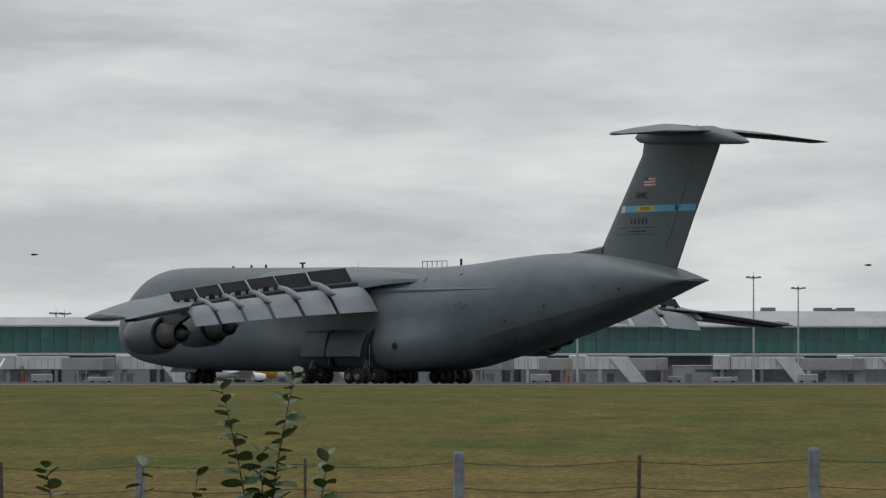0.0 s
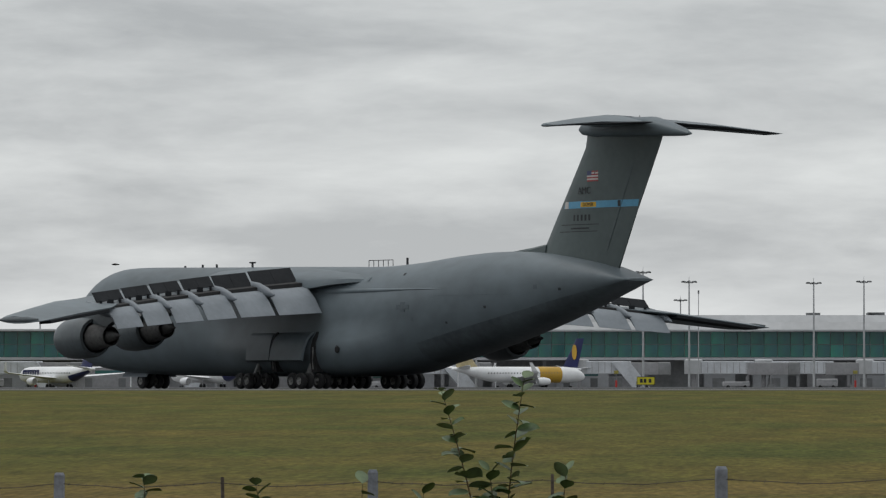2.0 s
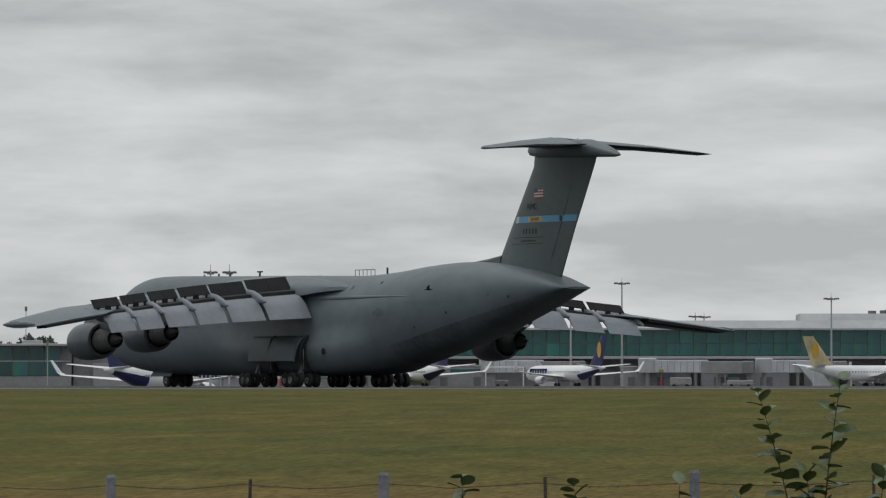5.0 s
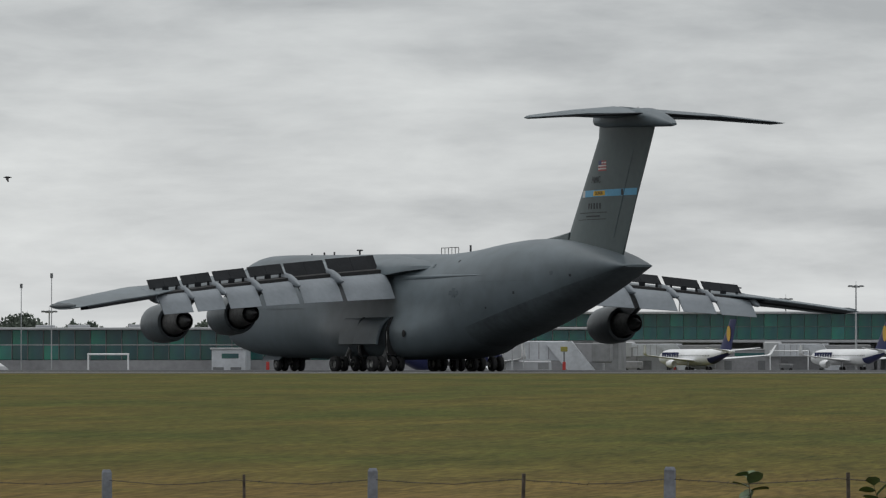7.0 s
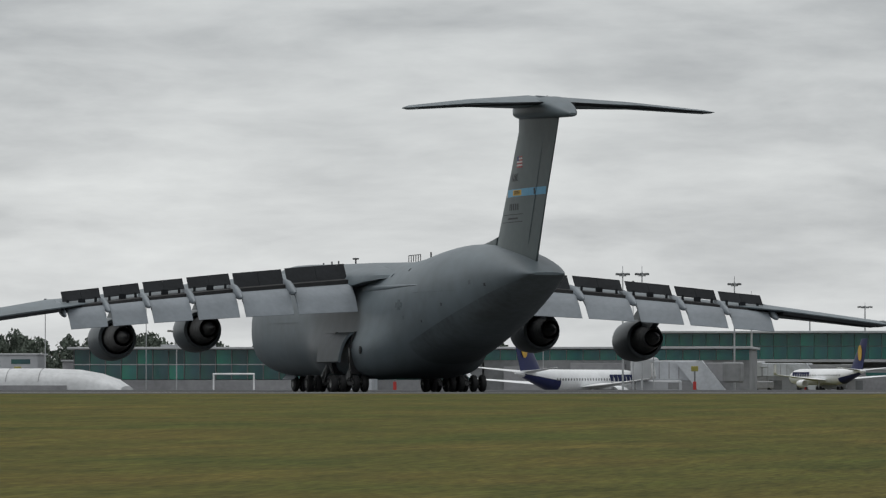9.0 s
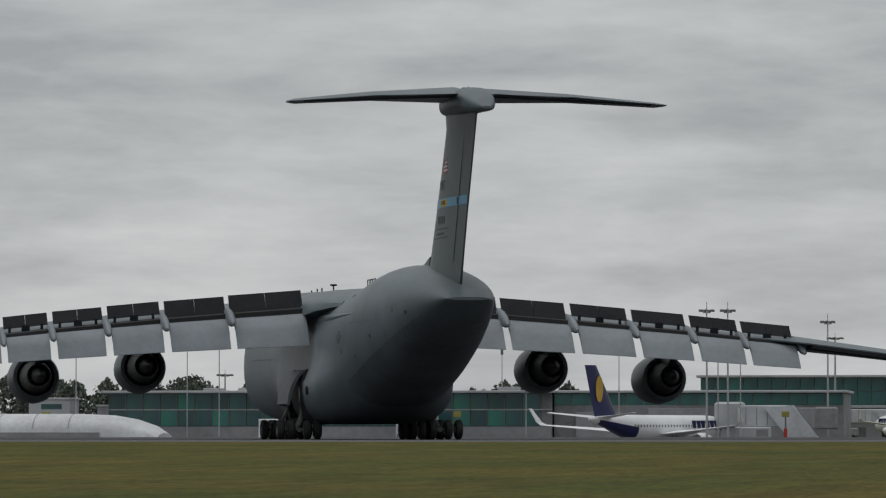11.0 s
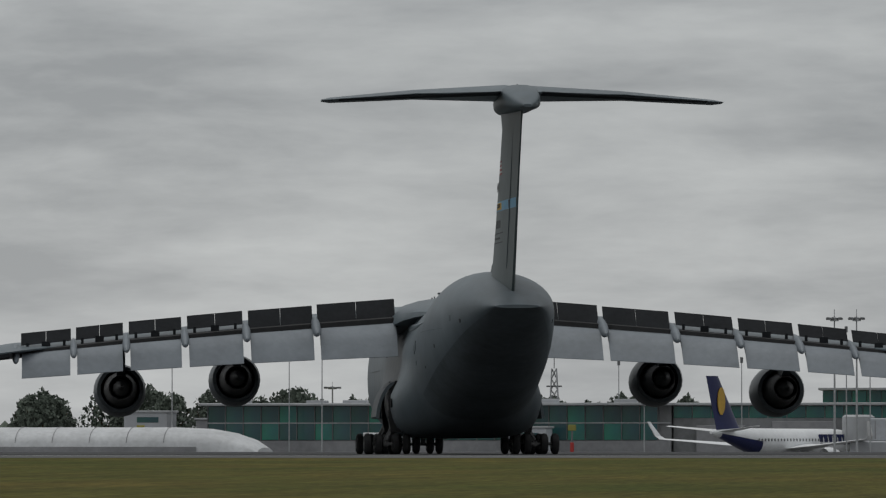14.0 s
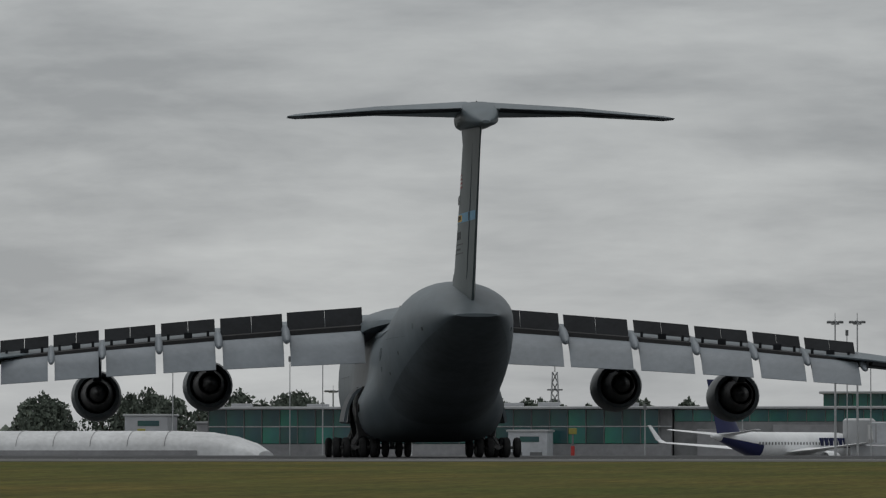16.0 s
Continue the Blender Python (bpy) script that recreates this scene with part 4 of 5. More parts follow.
def mast(m, h, heads=6, thin=False, k=1.0):
    t = thing("pole" if thin else "floodlight_mast", m, "thin grey steel pole" if thin else "tall steel floodlight mast with a ring of lamps", "pole" if thin else "mast", "" if thin else "apron floodlight masts")
    bm = B()
    tube(bm, (0, 0, 0), (0, 0, h), (0.14 if thin else 0.32) * k, (0.08 if thin else 0.15) * k, 8)
    part("shaft", bm, "mast", t, smooth=True)
    if thin:
        bm = B()
        box(bm, (0, 0, h - 0.4), (0.4, 0.4, 0.8), bevel=0.05)
        part("cap", bm, "lamp", t)
        return
    bm = B()
    tube(bm, (0, 0, h - 0.7), (0, 0, h - 0.4), 1.0 * k, 1.0 * k, 12)
    part("lamp_ring", bm, "mast", t)
    for i in range(heads):
        a = 2 * math.pi * i / heads + 0.3
        bm = B()
        box(bm, (0, 0, 0), (0.85 * k, 0.7 * k, 0.3), Matrix.Translation((1.55 * k * math.cos(a), 1.2 * k * math.sin(a), h - 0.35)) @ pose(0, 0, 0, 14, 0, math.degrees(a)), bevel=0.05)
        part("floodlight", bm, "lamp", t)
    bm = B()
    tube(bm, (0, 0, h), (0, 0, h + 0.9), 0.05, n=5)
    part("spike", bm, "mast", t)


for u, d, h in ((-721, 1240, 21), (-650, 1225, 25.5), (547, 1225, 26.5), (624, 1260, 24.5), (-89, 1222, 28.5), (-15, 1238, 26.5), (-331, 1240, 22), (-135, 1420, 24),
                (-29, 1420, 25), (-940, 1330, 22), (-846, 1400, 20), (-538, 1420, 20), (-525, 1430, 20), 
                (-1151, 1228, 23), (-1041, 1330, 19.5), (330, 1420, 24), (184, 1226, 26), (264, 1234, 26.5)):
    mast(facing(u, d), h)
mast(facing(0, 1236), 24, thin=True)
mast(spot(-206, 1230, z=-0.9), 15.0)
for w, d, h in ((-63.2, 800, 20.5), (-60.2, 800, 20.5), (-47.5, 830, 19.5)):
    mast(spot(w, d), h, k=0.58)
for w, d, h in ((-133.6, 800, 17.5), (-154.6, 800, 16.5), (-145.4, 840, 16.5), (-89.1, 800, 9.1), (-98.3, 850, 15.5), (-61.6, 800, 19.1), (-58.4, 800, 15.5), (-78.5, 830, 15.5)):
    mast(spot(w, d), h, thin=True, k=0.75)


def lattice_tower():
    t = thing("lattice_tower", spot(-121.8, 960), "tall steel lattice radio tower", "tower")
    h = 16.0
    for sx, sy in ((-1, -1), (-1, 1), (1, -1), (1, 1)):
        bm = B()
        tube(bm, (1.15 * sx, 1.15 * sy, 0), (0.4 * sx, 0.4 * sy, h), 0.09, 0.06, 6)
        part("leg", bm, "mast", t)
    for i in range(9):
        z0, z1 = h * i / 9, h * (i + 1) / 9
        r0, r1 = 1.15 - 0.75 * i / 9, 1.15 - 0.75 * (i + 1) / 9
        for sy in (-1, 1):
            bm = B()
            tube(bm, (-r0, sy * r0, z0), (r1, sy * r1, z1), 0.05, n=5)
            tube(bm, (r0, sy * r0, z0), (-r1, sy * r1, z1), 0.05, n=5)
            part("cross_brace", bm, "lamp", t)
    bm = B()
    tube(bm, (0, 0, h), (0, 0, h + 3), 0.08, n=5)
    part("aerial", bm, "lamp", t)
    bm = B()
    box(bm, (0, 0, h - 3), (2.6, 0.3, 0.25))
    part("cross_arm", bm, "lamp", t)


lattice_tower()


def gate_frame(m, half=4.6, h=4.9):
    t = thing("goal_frame", m, "white tubular height-gauge frame standing on the apron", "frame", "white apron frames")
    for x in (-half, half):
        bm = B()
        tube(bm, (x, 0, 0), (x, 0, h), 0.14, n=8)
        part("post", bm, "white", t)
    bm = B()
    tube(bm, (-half - 0.14, 0, h), (half + 0.14, 0, h), 0.14, n=8)
    part("crossbar", bm, "white", t)


for u in (-1245, -840, -330):
    gate_frame(facing(u, 1236))
gate_frame(spot(-124.5, 800), 3.2, 4.6)


def stand_beacon(m, lift=0.0):
    t = thing("stand_marker", m, "stand guidance post with a red base and yellow head", "post", "stand guidance posts")
    bm = B()
    box(bm, (0, 0, 1.0 + lift / 2), (0.5, 0.5, 2.0 + lift), bevel=0.08)
    part("base", bm, "red", t, "red painted base")
    bm = B()
    tube(bm, (0, 0, 2 + lift), (0, 0, 4.0 + lift), 0.13, n=8)
    part("post", bm, "lamp", t)
    bm = B()
    box(bm, (0, 0, 4.0 + lift), (1.1, 0.4, 0.8), bevel=0.06)
    part("display", bm, "signdull", t, "dull yellow display box")


for u in (-1322, -1050, -128, -590, 250):
    stand_beacon(facing(u, 1240))
for w in (-99.0, -159.0, -52.0):
    stand_beacon(spot(w, 800), 1.4)

rnd = random.Random(12)
KINDS = (("service_van", "concrete", "pale grey service van on the apron", 5.0), ("baggage_tug", "lamp", "dark grey baggage tug on the apron", 3.2), ("belt_loader", "concrete", "grey belt loader on the apron", 6.5), ("catering_truck", "cladding", "grey box truck on the apron", 7.0))


def apron_vehicle(m, k):
    name, mat, lab, L = KINDS[k]
    t = thing(name, m, lab, "vehicle", "apron vehicles")
    h = (1.9, 1.3, 1.2, 3.1)[k]
    bm = B()
    box(bm, (0, 0, 0.5 + h / 2), (L, 2.0, h), bevel=0.18)
    body = part("body", bm, mat, t)
    bm = B()
    box(bm, (L * 0.36, 0, 0.55 + h * 0.7), (L * 0.25, 2.04, h * 0.35), bevel=0.05)
    part("window", bm, "shade", body, "dark cab window")
    for x in (-L * 0.32, L * 0.32):
        for y in (-0.9, 0.9):
            bm = B()
            lathe(bm, [(-0.13, 0.3), (-0.12, 0.42), (0.12, 0.42), (0.13, 0.3)], Matrix.Translation((x, y, 0.42)), 12)
            part("wheel", bm, "tyre", t)


for u, k in ((-1130, 0), (-1000, 3), (-845, 1), (-560, 0), (-470, 2), (-90, 1), (60, 2), (205, 0), (420, 1), (500, 2), (640, 0)):
    apron_vehicle(facing(u, 1232 + rnd.uniform(-6, 8), rnd.uniform(-15, 15)), k)
apron_vehicle(spot(-58, 806, 8), 3)


# ---- airliners on the stands ----
def airliner(m, fin_mat="navy", nose_patch=False):
    lab = "white twin-jet airliner with golden tail and nose patch at stand" if nose_patch else "white twin-jet airliner with navy and gold tail parked at stand"
    t = thing("airliner", m, lab, "aircraft", "parked airliners")

    def Q(a, l, z):
        return Vector((-l, 19 - a, z))

    def ring(a, r, z, k=24, sx=1.0):
        return [Q(a, r * sx * math.cos(t), z + r * math.sin(t)) for t in np.linspace(0, 2 * math.pi, k, endpoint=False)]

    bm = B()
    loft(bm, [ring(*q) for q in ((0, 0.15, 2.9), (0.5, 0.75, 2.95), (1.5, 1.3, 3.1), (3, 1.72, 3.28), (5, 1.92, 3.35), (7, 1.95, 3.38), (24, 1.95, 3.38), (27, 1.85, 3.5), (30, 1.5, 3.85), (33, 1.05, 4.25), (36, 0.55, 4.6), (38, 0.2, 4.75))])
    part("fuselage", bm, "white", t, "white fuselage", smooth=True)
    bm = B()
    loft(bm, [ring(a, r * 1.012, z)[12:] for a, r, z in ((27.5, 1.82, 3.54), (30, 1.5, 3.85), (33, 1.05, 4.25), (36, 0.55, 4.6))], cap=False, closed=False)
    part("belly_paint", bm, "navy" if not nose_patch else "white", t, "painted rear belly", smooth=True)
    bm = B()
    box(bm, (0, 0, 0), (0.06, 0.28, 0.36))
    win = part("cabin_window", bm, "lamp", t, "small dark cabin window")
    win.matrix_basis = Matrix.Translation(Q(8.2, 1.91, 3.75))
    for sd in (1, -1):
        for i in range(26):
            if i or sd < 0:
                clone("cabin_window", win, t, Matrix.Translation(Q(8.2 + 0.82 * i, sd * 1.91, 3.75)))
    bm = B()
    box(bm, Q(1.95, 0, 3.95), (1.7, 0.7, 0.42), bevel=0.1)
    part("windscreen", bm, "shade", t, "dark cockpit windscreen")
    # plain bars in place of the airline's name
    if not nose_patch:
        for sd in (1, -1):
            for i in range(7):
                bm = B()
                box(bm, Q(4.9 + 1.25 * i, sd * 1.83, 3.85), (0.22, 0.85, 1.4))
                part("name_bar", bm, "navy", t, "navy block in place of lettering")
    else:
        bm = B()
        loft(bm, [ring(a, r * 1.02, z) for a, r, z in ((7.6, 1.95, 3.38), (10, 1.95, 3.38), (14.0, 1.95, 3.38))], cap=False)
        part("nose_patch", bm, "gold", t, "golden painted panel", smooth=True)
    bm = B()
    sec = ((4.6, 30.0, 36.4, 0.30), (6, 31.3, 36.9, 0.26), (9, 33.6, 38.0, 0.2), (12.4, 36.2, 39.2, 0.12))
    fr = [[Q(a0 + f * (a1 - a0), w * g, z) for f, g in FSEC] + [Q(a0 + f * (a1 - a0), -w * g, z) for f, g in FSEC[:0:-1]] for z, a0, a1, w in sec]
    loft(bm, fr)
    fin_ = part("fin", bm, fin_mat, t, smooth=True)
    for sd in (1, -1):
        bm = B()
        lathe(bm, [(-0.05, 1.0), (0.05, 1.0)], Matrix.Translation(Q(35.7, sd * 0.24, 9.0)) @ pose(0, 0, 0, 0, 0, 90) @ Matrix.Diagonal((0.95, 1, 1.9, 1)), 14)
        part("fin_emblem", bm, "gold", fin_, "plain rounded tail emblem")
        bm = B()
        loft(bm, [foil(Q(13.5, sd * 1.2, 2.6), Q(21.5, sd * 1.2, 2.5), 1.0), foil(Q(17.3, sd * 6, 2.95), Q(21.8, sd * 6, 2.9), 0.9), foil(Q(23.3, sd * 16.6, 3.85), Q(25.2, sd * 16.6, 3.85), 0.8)])
        wing = part("wing", bm, "white", t, "pale swept wing", smooth=True)
        bm = B()
        r = []
        for z, a0, a1, l in ((3.8, 23.3, 25.2, 16.5), (4.3, 24.1, 25.5, 17.1), (6.3, 25.9, 26.6, 17.7)):
            r.append([Q(a0, sd * l, z), Q(a1, sd * l, z), Q(a1, sd * (l + 0.12), z), Q(a0, sd * (l + 0.12), z)])
        loft(bm, r)
        part("winglet", bm, "white", wing, "upswept white winglet")
        bm = B()
        loft(bm, [foil(Q(33.2, sd * 0.6, 4.9), Q(37.0, sd * 0.6, 4.9), 0.8), foil(Q(36.8, sd * 7.1, 5.6), Q(38.3, sd * 7.1, 5.6), 0.8)])
        part("tailplane", bm, "white", t, smooth=True)
        bm = B()
        lathe(bm, [(0.3, 0.6), (0.0, 0.8), (0.8, 1.0), (2.0, 0.98), (3.3, 0.7), (3.5, 0.6)][::-1], Matrix.Translation(Q(16.6, sd * 4.85, 1.75)), 18, cap=True)
        part("engine", bm, "white", t, "white engine nacelle", smooth=True)
        for x in (0.0, 0.85):
            bm = B()
            lathe(bm, [(-0.18, 0.3), (-0.15, 0.56), (0.15, 0.56), (0.18, 0.3)], Matrix.Translation(Q(19.8, sd * (2.4 + x), 0.56)) @ pose(0, 0, 0, 0, 0, 90), 14)
            part("wheel", bm, "tyre", t, smooth=True)
        bm = B()
        tube(bm, Q(19.8, sd * 2.85, 0.5), Q(19.6, sd * 2.7, 2.6), 0.14)
        part("gear_leg", bm, "mast", t)
        bm = B()
        lathe(bm, [(-0.12, 0.2), (-0.1, 0.35), (0.1, 0.35), (0.12, 0.2)], Matrix.Translation(Q(4.2, sd * 0.22, 0.35)) @ pose(0, 0, 0, 0, 0, 90), 12)
        part("wheel", bm, "tyre", t)
    bm = B()
    tube(bm, Q(4.2, 0, 0.35), Q(4.2, 0, 1.8), 0.1)
    part("gear_leg", bm, "mast", t)
    return t


airliner(spot(-71.2, 815, 27))
airliner(facing(-1008, 1230, -30))
airliner(facing(-728, 1230, -30))
airliner(spot(64.5, 1240, 62, -0.8), "palegold", True)
airliner(spot(69.8, 1270, -35, -0.8))

# ---- trees behind the low block ----
def far_tree(x, d, h, w, seed):
    r = random.Random(seed)
    t = thing("tree", Matrix.Translation(ap(x, d, -2.3)), "broadleaf tree with haze-paled green leaves in the distance behind the airport", "tree", "distant trees")
    bm = B()
    tube(bm, (0, 0, 0), (0.2, 0, h * 0.5), 0.35, 0.2, 7)
    for i in range(4):
        a = r.uniform(0, 6.28)
        tube(bm, (0.15, 0, h * 0.35), (w * 0.3 * math.cos(a), w * 0.3 * math.sin(a), h * 0.7), 0.16, 0.06, 5)
    part("trunk", bm, "stem", t)
    bm = B()
    for i in range(1500):
        a, q, zz = r.uniform(0, 6.28), math.sqrt(r.random()), r.random()
        rad = w * 0.5 * (0.55 + 0.45 * math.sin(3.14 * min(1, zz * 1.05 + 0.1))) * (0.8 + 0.3 * math.sin(3 * a + seed))
        c = Vector((rad * q * math.cos(a), rad * q * math.sin(a), h * (0.22 + 0.78 * zz * (1 - 0.18 * q))))
        s = r.uniform(0.22, 0.5)
        m = Matrix.Translation(c) @ Euler((r.uniform(0, 3), r.uniform(0, 3), r.uniform(0, 3))).to_matrix().to_4x4()
        vs = [bm.verts.new(m @ Vector(p)) for p in ((-s, -s * 0.5, 0), (s * 0.2, -s * 0.6, 0.2 * s), (s, s * 0.3, 0), (-s * 0.3, s * 0.6, -0.2 * s))]
        bm.faces.new(vs)
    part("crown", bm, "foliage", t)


rnd = random.Random(31)
for i in range(46):
    x = -240 + 3.1 * i
    if x < -152:
        far_tree(x + rnd.uniform(-1.5, 1.5), 960 + rnd.uniform(-15, 25), rnd.uniform(11, 14.2), rnd.uniform(8, 12), i)
    elif rnd.random() < 0.92:
        far_tree(x + rnd.uniform(-1.5, 1.5), 975 + rnd.uniform(-12, 25), rnd.uniform(10.6, 12.6), rnd.uniform(6, 9), i)

# far woods that close the horizon
bm = B()
r = random.Random(5)
for side in range(-3000, 3000, 9):
    x = side + r.uniform(-4, 4)
    h, d = r.uniform(7, 12), 2300 + r.uniform(-60, 60)
    for j in range(3):
        c = ap(x, d, h * (0.2 + 0.3 * j))
        w = r.uniform(5, 9) * (1 - 0.22 * j)
        ring0 = [c + Vector((w * math.cos(a) * r.uniform(0.7, 1.2), w * math.sin(a), 0)) for a in np.linspace(0, 6.28, 7, endpoint=False)]
        vs = [bm.verts.new(p) for p in ring0]
        top = bm.verts.new(c + Vector((r.uniform(-1, 1), 0, h * 0.42)))
        for k in range(7):
            bm.faces.new((vs[k], vs[(k + 1) % 7], top))
tagged(part("far_woods", bm, "foliage", None), "line of distant woods in haze-paled green", "woods", kind="stuff")

# ---- taxiway sign ----
sg = thing("taxiway_sign", Matrix.Translation(ap(42.7, 552, 0.0)) @ pose(0, 0, 0, 0, 0, TURN), "yellow taxiway direction sign on short legs", "sign")
bm = B()
box(bm, (0, 0, 0.72), (2.0, 0.25, 0.9), bevel=0.04)
pn = part("panel", bm, "signyellow", sg, "yellow sign panel")
for x, w in ((-0.5, 0.3), (-0.1, 0.3), (0.45, 0.3)):
    bm = B()
    box(bm, (x, -0.135, 0.72), (w, 0.02, 0.42))
    part("sign_bar", bm, "ink", pn)
for x, z, w, h in ((0, 1.15, 1.96, 0.05), (0, 0.29, 1.96, 0.05), (-0.96, 0.72, 0.05, 0.86), (0.96, 0.72, 0.05, 0.86)):
    bm = B()
    box(bm, (x, -0.13, z), (w, 0.04, h))
    part("border", bm, "ink", pn)
for x in (-0.8, 0.8):
    bm = B()
    box(bm, (x, 0, 0.13), (0.1, 0.1, 0.26))
    part("leg", bm, "lamp", sg)

# ---- boundary fence ----
POSTS = [(1340, 39.5), (669, 42.0), (28, 45.0), (-534, 48.0), (-1033, 51.3), (-1467, 54.8), (-1857, 58.4), (-2210, 62.3)]


def fence_at(i, z):
    u, d = POSTS[i]
    a = u * 1.2 / 9000
    return Vector((d * math.sin(a), d * math.cos(a), z))


def fence_top(i):
    return -0.39 - 0.085 * (i - 2)


fence = thing("boundary_fence", Matrix(), "barbed wire fence on weathered concrete posts and rusty stakes", "fence")
rr = random.Random(8)
for i in range(len(POSTS)):
    p = fence_at(i, 0)
    zt, zb = fence_top(i), -2.0
    bm = B()
    rings = [[Vector((x * s, y * s, z)) for x, y in ((-0.055, -0.055), (0.055, -0.055), (0.055, 0.055), (-0.055, 0.055))] for z, s in ((zb, 1.05), (zt - 0.03, 0.95), (zt, 0.7))]
    loft(bm, rings)
    po = part("post", bm, "post", fence, "grey weathered concrete post")
    po.matrix_basis = Matrix.Translation(p) @ pose(0, 0, 0, rr.uniform(-1, 1), rr.uniform(-1, 1), rr.uniform(-20, 20))
    if i + 1 < len(POSTS):
        q = fence_at(i + 1, 0)
        mid = p.lerp(q, 0.47)
        z2 = 0.5 * (zt + fence_top(i + 1)) - 0.06
        bm = B()
        box(bm, (0, 0, 0.5 * (z2 + zb)), (0.032, 0.006, z2 - zb))
        box(bm, (-0.013, 0.014, 0.5 * (z2 + zb)), (0.006, 0.028, z2 - zb))
        st = part("stake", bm, "rust", fence, "rusty angle-iron stake")
        st.matrix_basis = Matrix.Translation(mid) @ pose(0, 0, 0, rr.uniform(-2, 2), rr.uniform(-2, 2), rr.uniform(-30, 30))
        for dz in (0.12, 0.39, 0.68):
            a, b = Vector((p.x, p.y, zt - dz)), Vector((q.x, q.y, fence_top(i + 1) - dz))
            bm = B()
            k = 14
            pts = [a.lerp(b, j / k) - Vector((0, 0, (0.035 + 0.02 * rr.random()) * math.sin(math.pi * ((2 * j / k) % 1)))) for j in range(k + 1)]
            for v0, v1 in zip(pts, pts[1:]):
                tube(bm, v0, v1, 0.0045, n=5)
            m_ = 34
            for j in range(m_):
                c = pts[int(j * k / m_)].lerp(pts[min(k, int(j * k / m_) + 1)], (j * k / m_) % 1)
                an = rr.uniform(0, 3.1)
                o = Vector((0.008, 0.015 * math.cos(an), 0.015 * math.sin(an)))
                tube(bm, c - o, c + o, 0.0032, n=4)
            part("barbed_wire", bm, "wire", fence, "rusty barbed wire strand")

# ---- sapling shoots before the fence ----
def leaf_mesh(bm, m, L, W):
    ts = (0, 0.1, 0.26, 0.45, 0.64, 0.82, 0.94, 1)
    wd = (0, 0.24, 0.42, 0.5, 0.46, 0.32, 0.15, 0)
    mid = [bm.verts.new(m @ Vector((x * L, 0, -0.14 * L * x * x))) for x in ts]
    for sg_ in (1, -1):
        side = [bm.verts.new(m @ Vector((x * L, sg_ * y * W, 0.07 * L - 0.14 * L * x * x))) for x, y in zip(ts[1:-1], wd[1:-1])]
        bm.faces.new((mid[0], mid[1], side[0]))
        for k in range(5):
            bm.faces.new((mid[k + 1], mid[k + 2], side[k + 1], side[k]))
        bm.faces.new((mid[6], mid[7], side[5]))


SHOOTS = []


def shoot(base, tip, seed, leaves, size, bend=0.06, pale=False):
    r = random.Random(seed)
    base, tip = Vector(base), Vector(tip)
    s = thing("sapling_shoot", Matrix.Translation(base), "leafy upright sapling shoot with oval green leaves", "plant", "sapling shoots")
    SHOOTS.append((s, base))
    d = tip - base
    bow = Vector((r.uniform(-1, 1), r.uniform(-1, 1), 0)) * bend

    def pt(t):
        return d * t + bow * math.sin(math.pi * t)

    bm = B()
    for i in range(8):
        tube(bm, pt(i / 8), pt((i + 1) / 8), 0.013 * (1 - 0.1 * i), 0.013 * (0.9 - 0.1 * i), 6)
    part("stem", bm, "stem", s, "thin brown stem")
    for i in range(leaves):
        t = 0.12 + 0.88 * i / (leaves - 1)
        a = i * 2.4 + r.uniform(-0.5, 0.5)
        L = size * (1.15 - 0.5 * t) * r.uniform(0.75, 1.2)
        bm = B()
        leaf_mesh(bm, Matrix(), L, L * 0.74)
        lf = part("leaf", bm, "leaf2" if (r.random() < (0.6 if pale or t > 0.9 else 0.22)) else "leaf", s, smooth=True)
        lf.matrix_basis = Matrix.Translation(pt(t)) @ Euler((r.uniform(-0.6, 0.6), r.uniform(-0.75, 0.15) - 0.3 * (t > 0.92), a)).to_matrix().to_4x4()


def near(u, d, z):
    a = u * 1.2 / 9000
    return (d * math.sin(a), d * math.cos(a), z)


for i, (u0, u1, d, zt, lv, sz) in enumerate(((-340, -398, 41, 0.37, 42, 0.23), (-325, -262, 41, 0.44, 46, 0.25), (-270, -205, 41.5, -0.40, 22, 0.25), (-545, -538, 42, -0.50, 12, 0.23),
                                             (-455, -440, 42, -0.60, 14, 0.23), (-905, -893, 42.5, -0.46, 34, 0.25), (-700, -712, 42.5, -0.52, 24, 0.24), (-300, -330, 41, -0.35, 26, 0.22))):
    shoot(near(u0, d, -1.66), near(u1, d, zt), i, lv, sz)

# ---- rough grass in the field and at the fence ----
def tufts(name, mat, n, dmin, dmax, half, hmin, hmax, seed, label):
    r = np.random.RandomState(seed)
    d = dmin * (dmax / dmin) ** r.rand(n)
    ang = -0.095 + (r.rand(n) - 0.5) * half
    x, y = d * np.sin(ang), d * np.cos(ang)
    dep = x * ED.x + y * ED.y
    z = np.array([ground_z(q) for q in dep]) - 0.01
    h = (hmin + (hmax - hmin) * r.rand(n))
    w = 0.012 + 0.00022 * d
    a = r.rand(n) * 3.14
    lean = (r.rand(n, 2) - 0.5) * 0.7
    v = np.empty((n, 3, 3))
    v[:, 0] = np.c_[x - w * np.cos(a), y - w * np.sin(a), z]
    v[:, 1] = np.c_[x + w * np.cos(a), y + w * np.sin(a), z]
    v[:, 2] = np.c_[x + lean[:, 0] * h, y + lean[:, 1] * h, z + h]
    me = bpy.data.meshes.new(name)
    me.from_pydata(v.reshape(-1, 3).tolist(), [], np.arange(3 * n).reshape(-1, 3).tolist())
    me.materials.append(M[mat])
    tagged(new(name, me), label, "grass", kind="stuff")


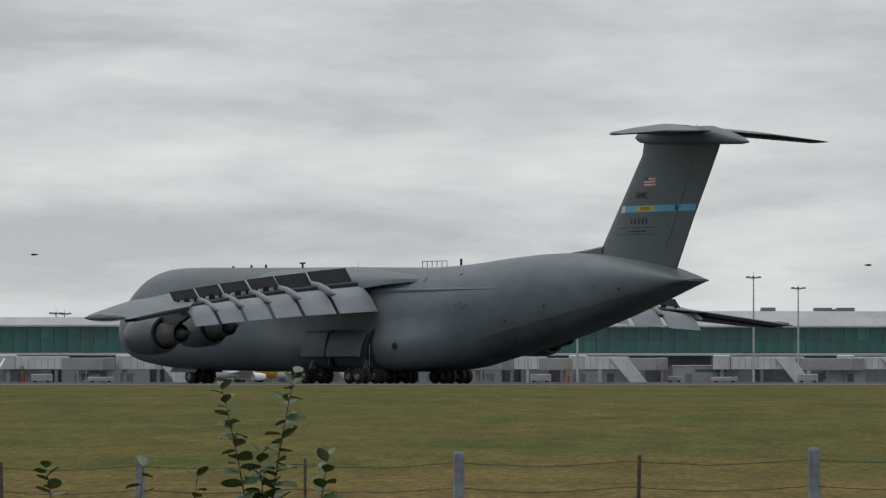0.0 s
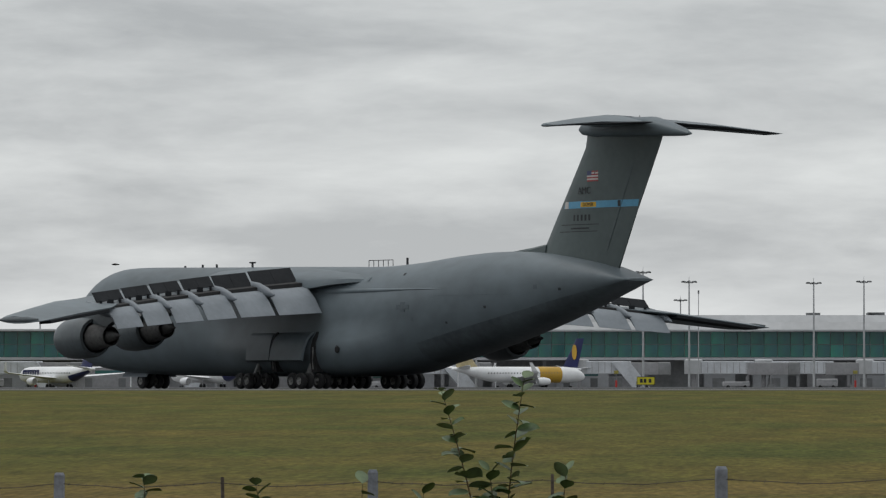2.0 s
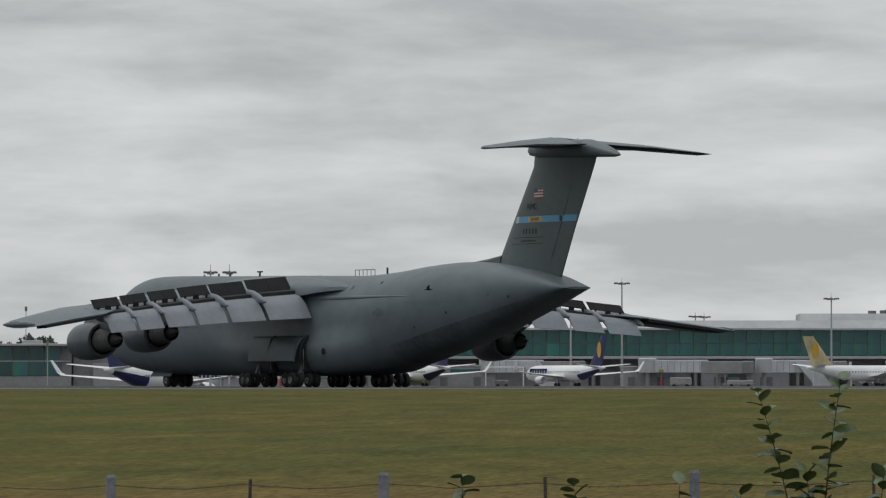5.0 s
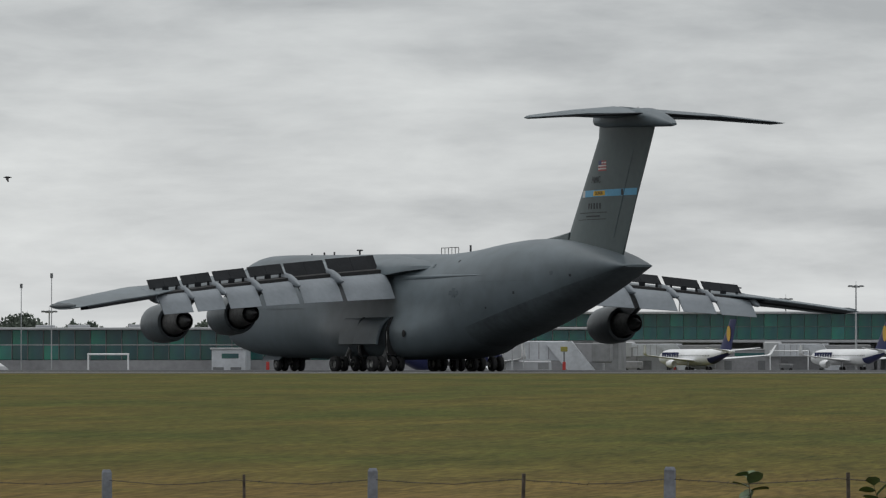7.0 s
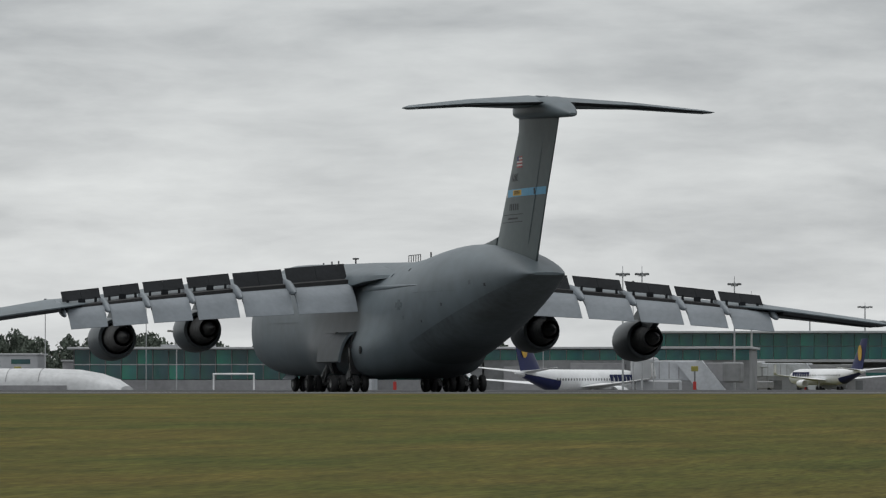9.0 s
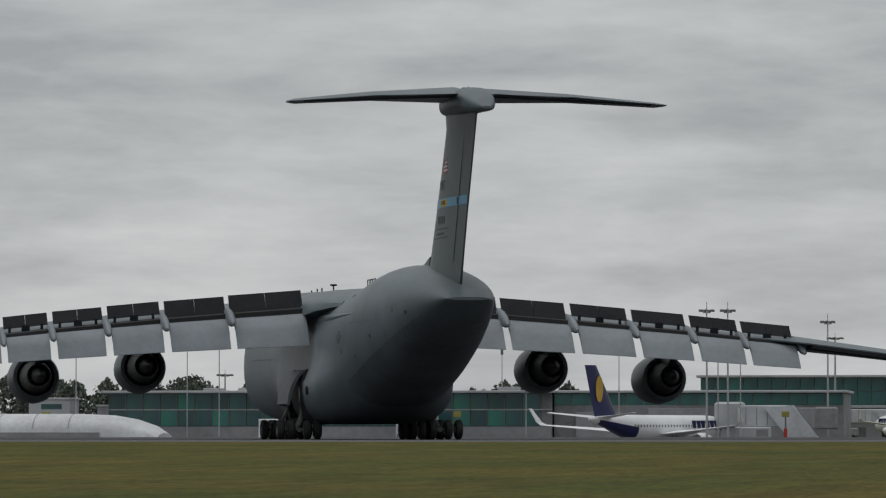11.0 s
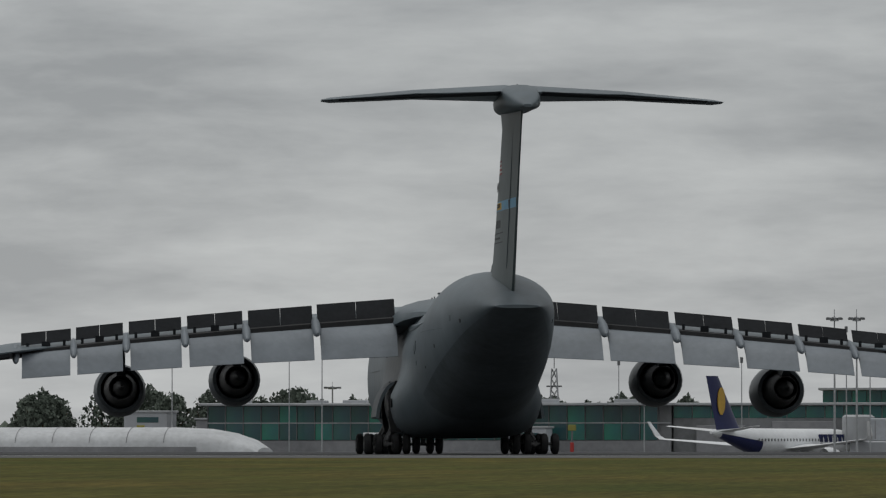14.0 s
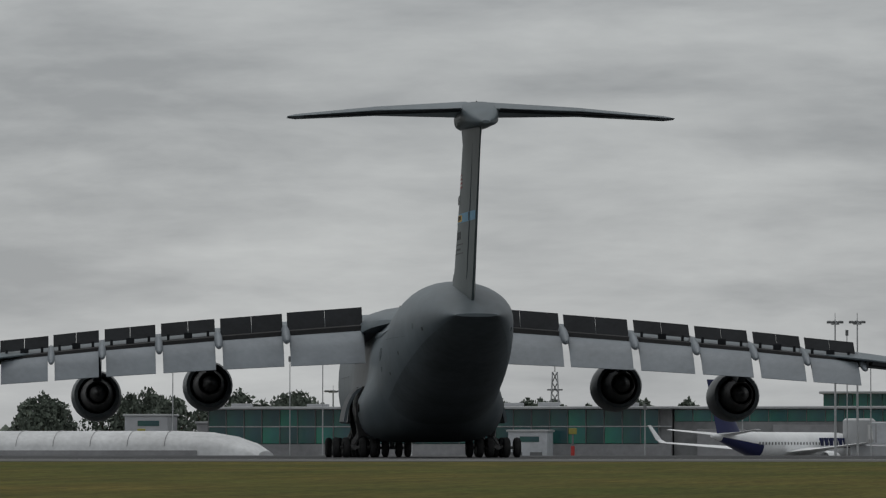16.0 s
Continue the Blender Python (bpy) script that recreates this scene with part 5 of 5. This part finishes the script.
tufts("straw_stems", "straw", 9000, 46, 64, 0.56, 0.03, 0.10, 4, "dry straw stems along the fence")

# ---- birds ----
BIRDS, BIRD_WINGS = [], {}


def bird(path):
    b = thing("bird", Matrix(), "small dark bird flying over the airfield", "bird", "flying birds")
    bm = B()
    lathe(bm, [(-0.22, 0.02), (-0.12, 0.035), (-0.04, 0.055), (0.05, 0.06), (0.12, 0.04), (0.17, 0.03), (0.21, 0.005)], Matrix(), 10)
    part("body", bm, "bird", b, smooth=True)
    BIRD_WINGS[b] = []
    for sd in (1, -1):
        bm = B()
        loft(bm, [[(0, 0.08, 0.01), (0, -0.08, 0.01), (0, -0.08, -0.005), (0, 0.08, -0.005)], [(sd * 0.18, 0.09, 0.03), (sd * 0.18, -0.06, 0.03), (sd * 0.18, -0.06, 0.02), (sd * 0.18, 0.09, 0.02)],
                  [(sd * 0.38, -0.02, 0.0), (sd * 0.38, -0.07, 0.0), (sd * 0.38, -0.07, -0.005), (sd * 0.38, -0.02, -0.005)]])
        w = part("wing", bm, "bird", b)
        BIRD_WINGS[b].append((w, sd))
    BIRDS.append((b, path))


def aim_bird(path, t):
    ts = [q[0] for q in path]

    def spot(s):
        u, el = np.interp(s, ts, [q[1] for q in path]), np.interp(s, ts, [q[2] for q in path])
        a, d = u * 1.2 / 9000, 270.0
        return Vector((d * math.sin(a), d * math.cos(a), EYE + d * el * 1.2 / 9000))

    p, q = spot(t), spot(min(t + 0.3, 16.2))
    dr = q - p
    return Matrix.Translation(p) @ pose(0, 0, 0, 0, 0, math.degrees(math.atan2(-dr.x, dr.y)))


bird([(0, -623, 189), (0.5, -698, 214), (1, -775, 213), (1.5, -853, 183), (2.5, -972, 174), (3, -964, 200), (3.2, -548, 240), (5.5, -1084, 112), (6, -1388, 186), (6.5, -1693, 263), (7, -2005, 278), (8, -2260, 290), (16.5, -4200, 420)])
bird([(0, 648, 173), (1.5, 900, 260), (5.5, 1600, 330), (16.5, 3600, 520)])


def motions():
    rows = [(t, pose(x, y, 0, 0, 0, -h)) for t, x, y, h in TAXI]
    walk(AIR, rows)
    steps = [0.1 * i for i in range(161)]
    for w, p in WHEELS:
        walk(w, [(t, Matrix.Translation(p) @ pose(0, 0, 0, -78 * 10 * t)) for t in steps])
    for s, base in SHOOTS:
        walk(s, [(t, Matrix.Translation(base) @ pose(0, 0, 0, 0, a, 0)) for t, a in GUSTS])
    for bird, path in BIRDS:
        walk(bird, [(t, aim_bird(path, t)) for t in (0, 0.5, 1, 1.5, 2, 2.5, 3, 4, 5, 6, 7, 8, 10, 12, 14, 16)])
        for wing, sd in BIRD_WINGS[bird]:
            walk(wing, [(t, pose(0, 0, 0, 0, sd * 38 * math.sin(11 * t), 0)) for t in steps])


# lean of the shoots in the wind, in degrees
GUSTS = [(0, -1.1), (0.5, 0.5), (1, -4), (1.5, -7.5), (2, -4), (2.5, -7.6), (3, -4), (3.2, -8.5), (4, -3), (5, -4), (5.5, 1.5), (6, -4), (6.5, -3.2), (7, -7.8), (7.5, -10), (8, -11), (9, -6), (11, -3), (13, -7), (16, -4)]

TAXI = [
    (0.0, -3.36, 399.71, -39.22),
    (0.5, -9.88, 390.78, -39.18),
    (1.0, -16.55, 384.95, -39.68),
    (1.5, -22.80, 383.20, -40.20),
    (2.0, -28.92, 384.89, -39.98),
    (2.5, -35.15, 390.16, -40.23),
    (3.0, -40.63, 396.85, -40.26),
    (5.5, -66.22, 419.27, -39.90),
    (6.0, -69.83, 412.82, -39.27),
    (6.5, -72.38, 406.20, -37.91),
    (7.0, -74.64, 399.21, -36.31),
    (7.5, -76.67, 391.14, -34.52),
    (8.0, -78.57, 384.33, -32.60),
    (8.5, -79.31, 375.21, -29.84),
    (9.0, -80.37, 368.29, -27.84),
    (11.5, -91.17, 385.56, -21.46),
    (12.0, -91.76, 388.66, -20.45),
    (12.5, -92.58, 392.13, -19.93),
    (13.0, -93.74, 397.46, -19.19),
    (13.5, -94.75, 401.11, -18.87),
    (14.0, -95.53, 403.07, -18.60),
    (14.5, -96.44, 404.39, -18.67),
    (15.0, -97.84, 408.58, -18.52),
    (15.5, -99.21, 411.78, -18.49),
    (16.0, -100.03, 412.40, -18.64),
]

motions()
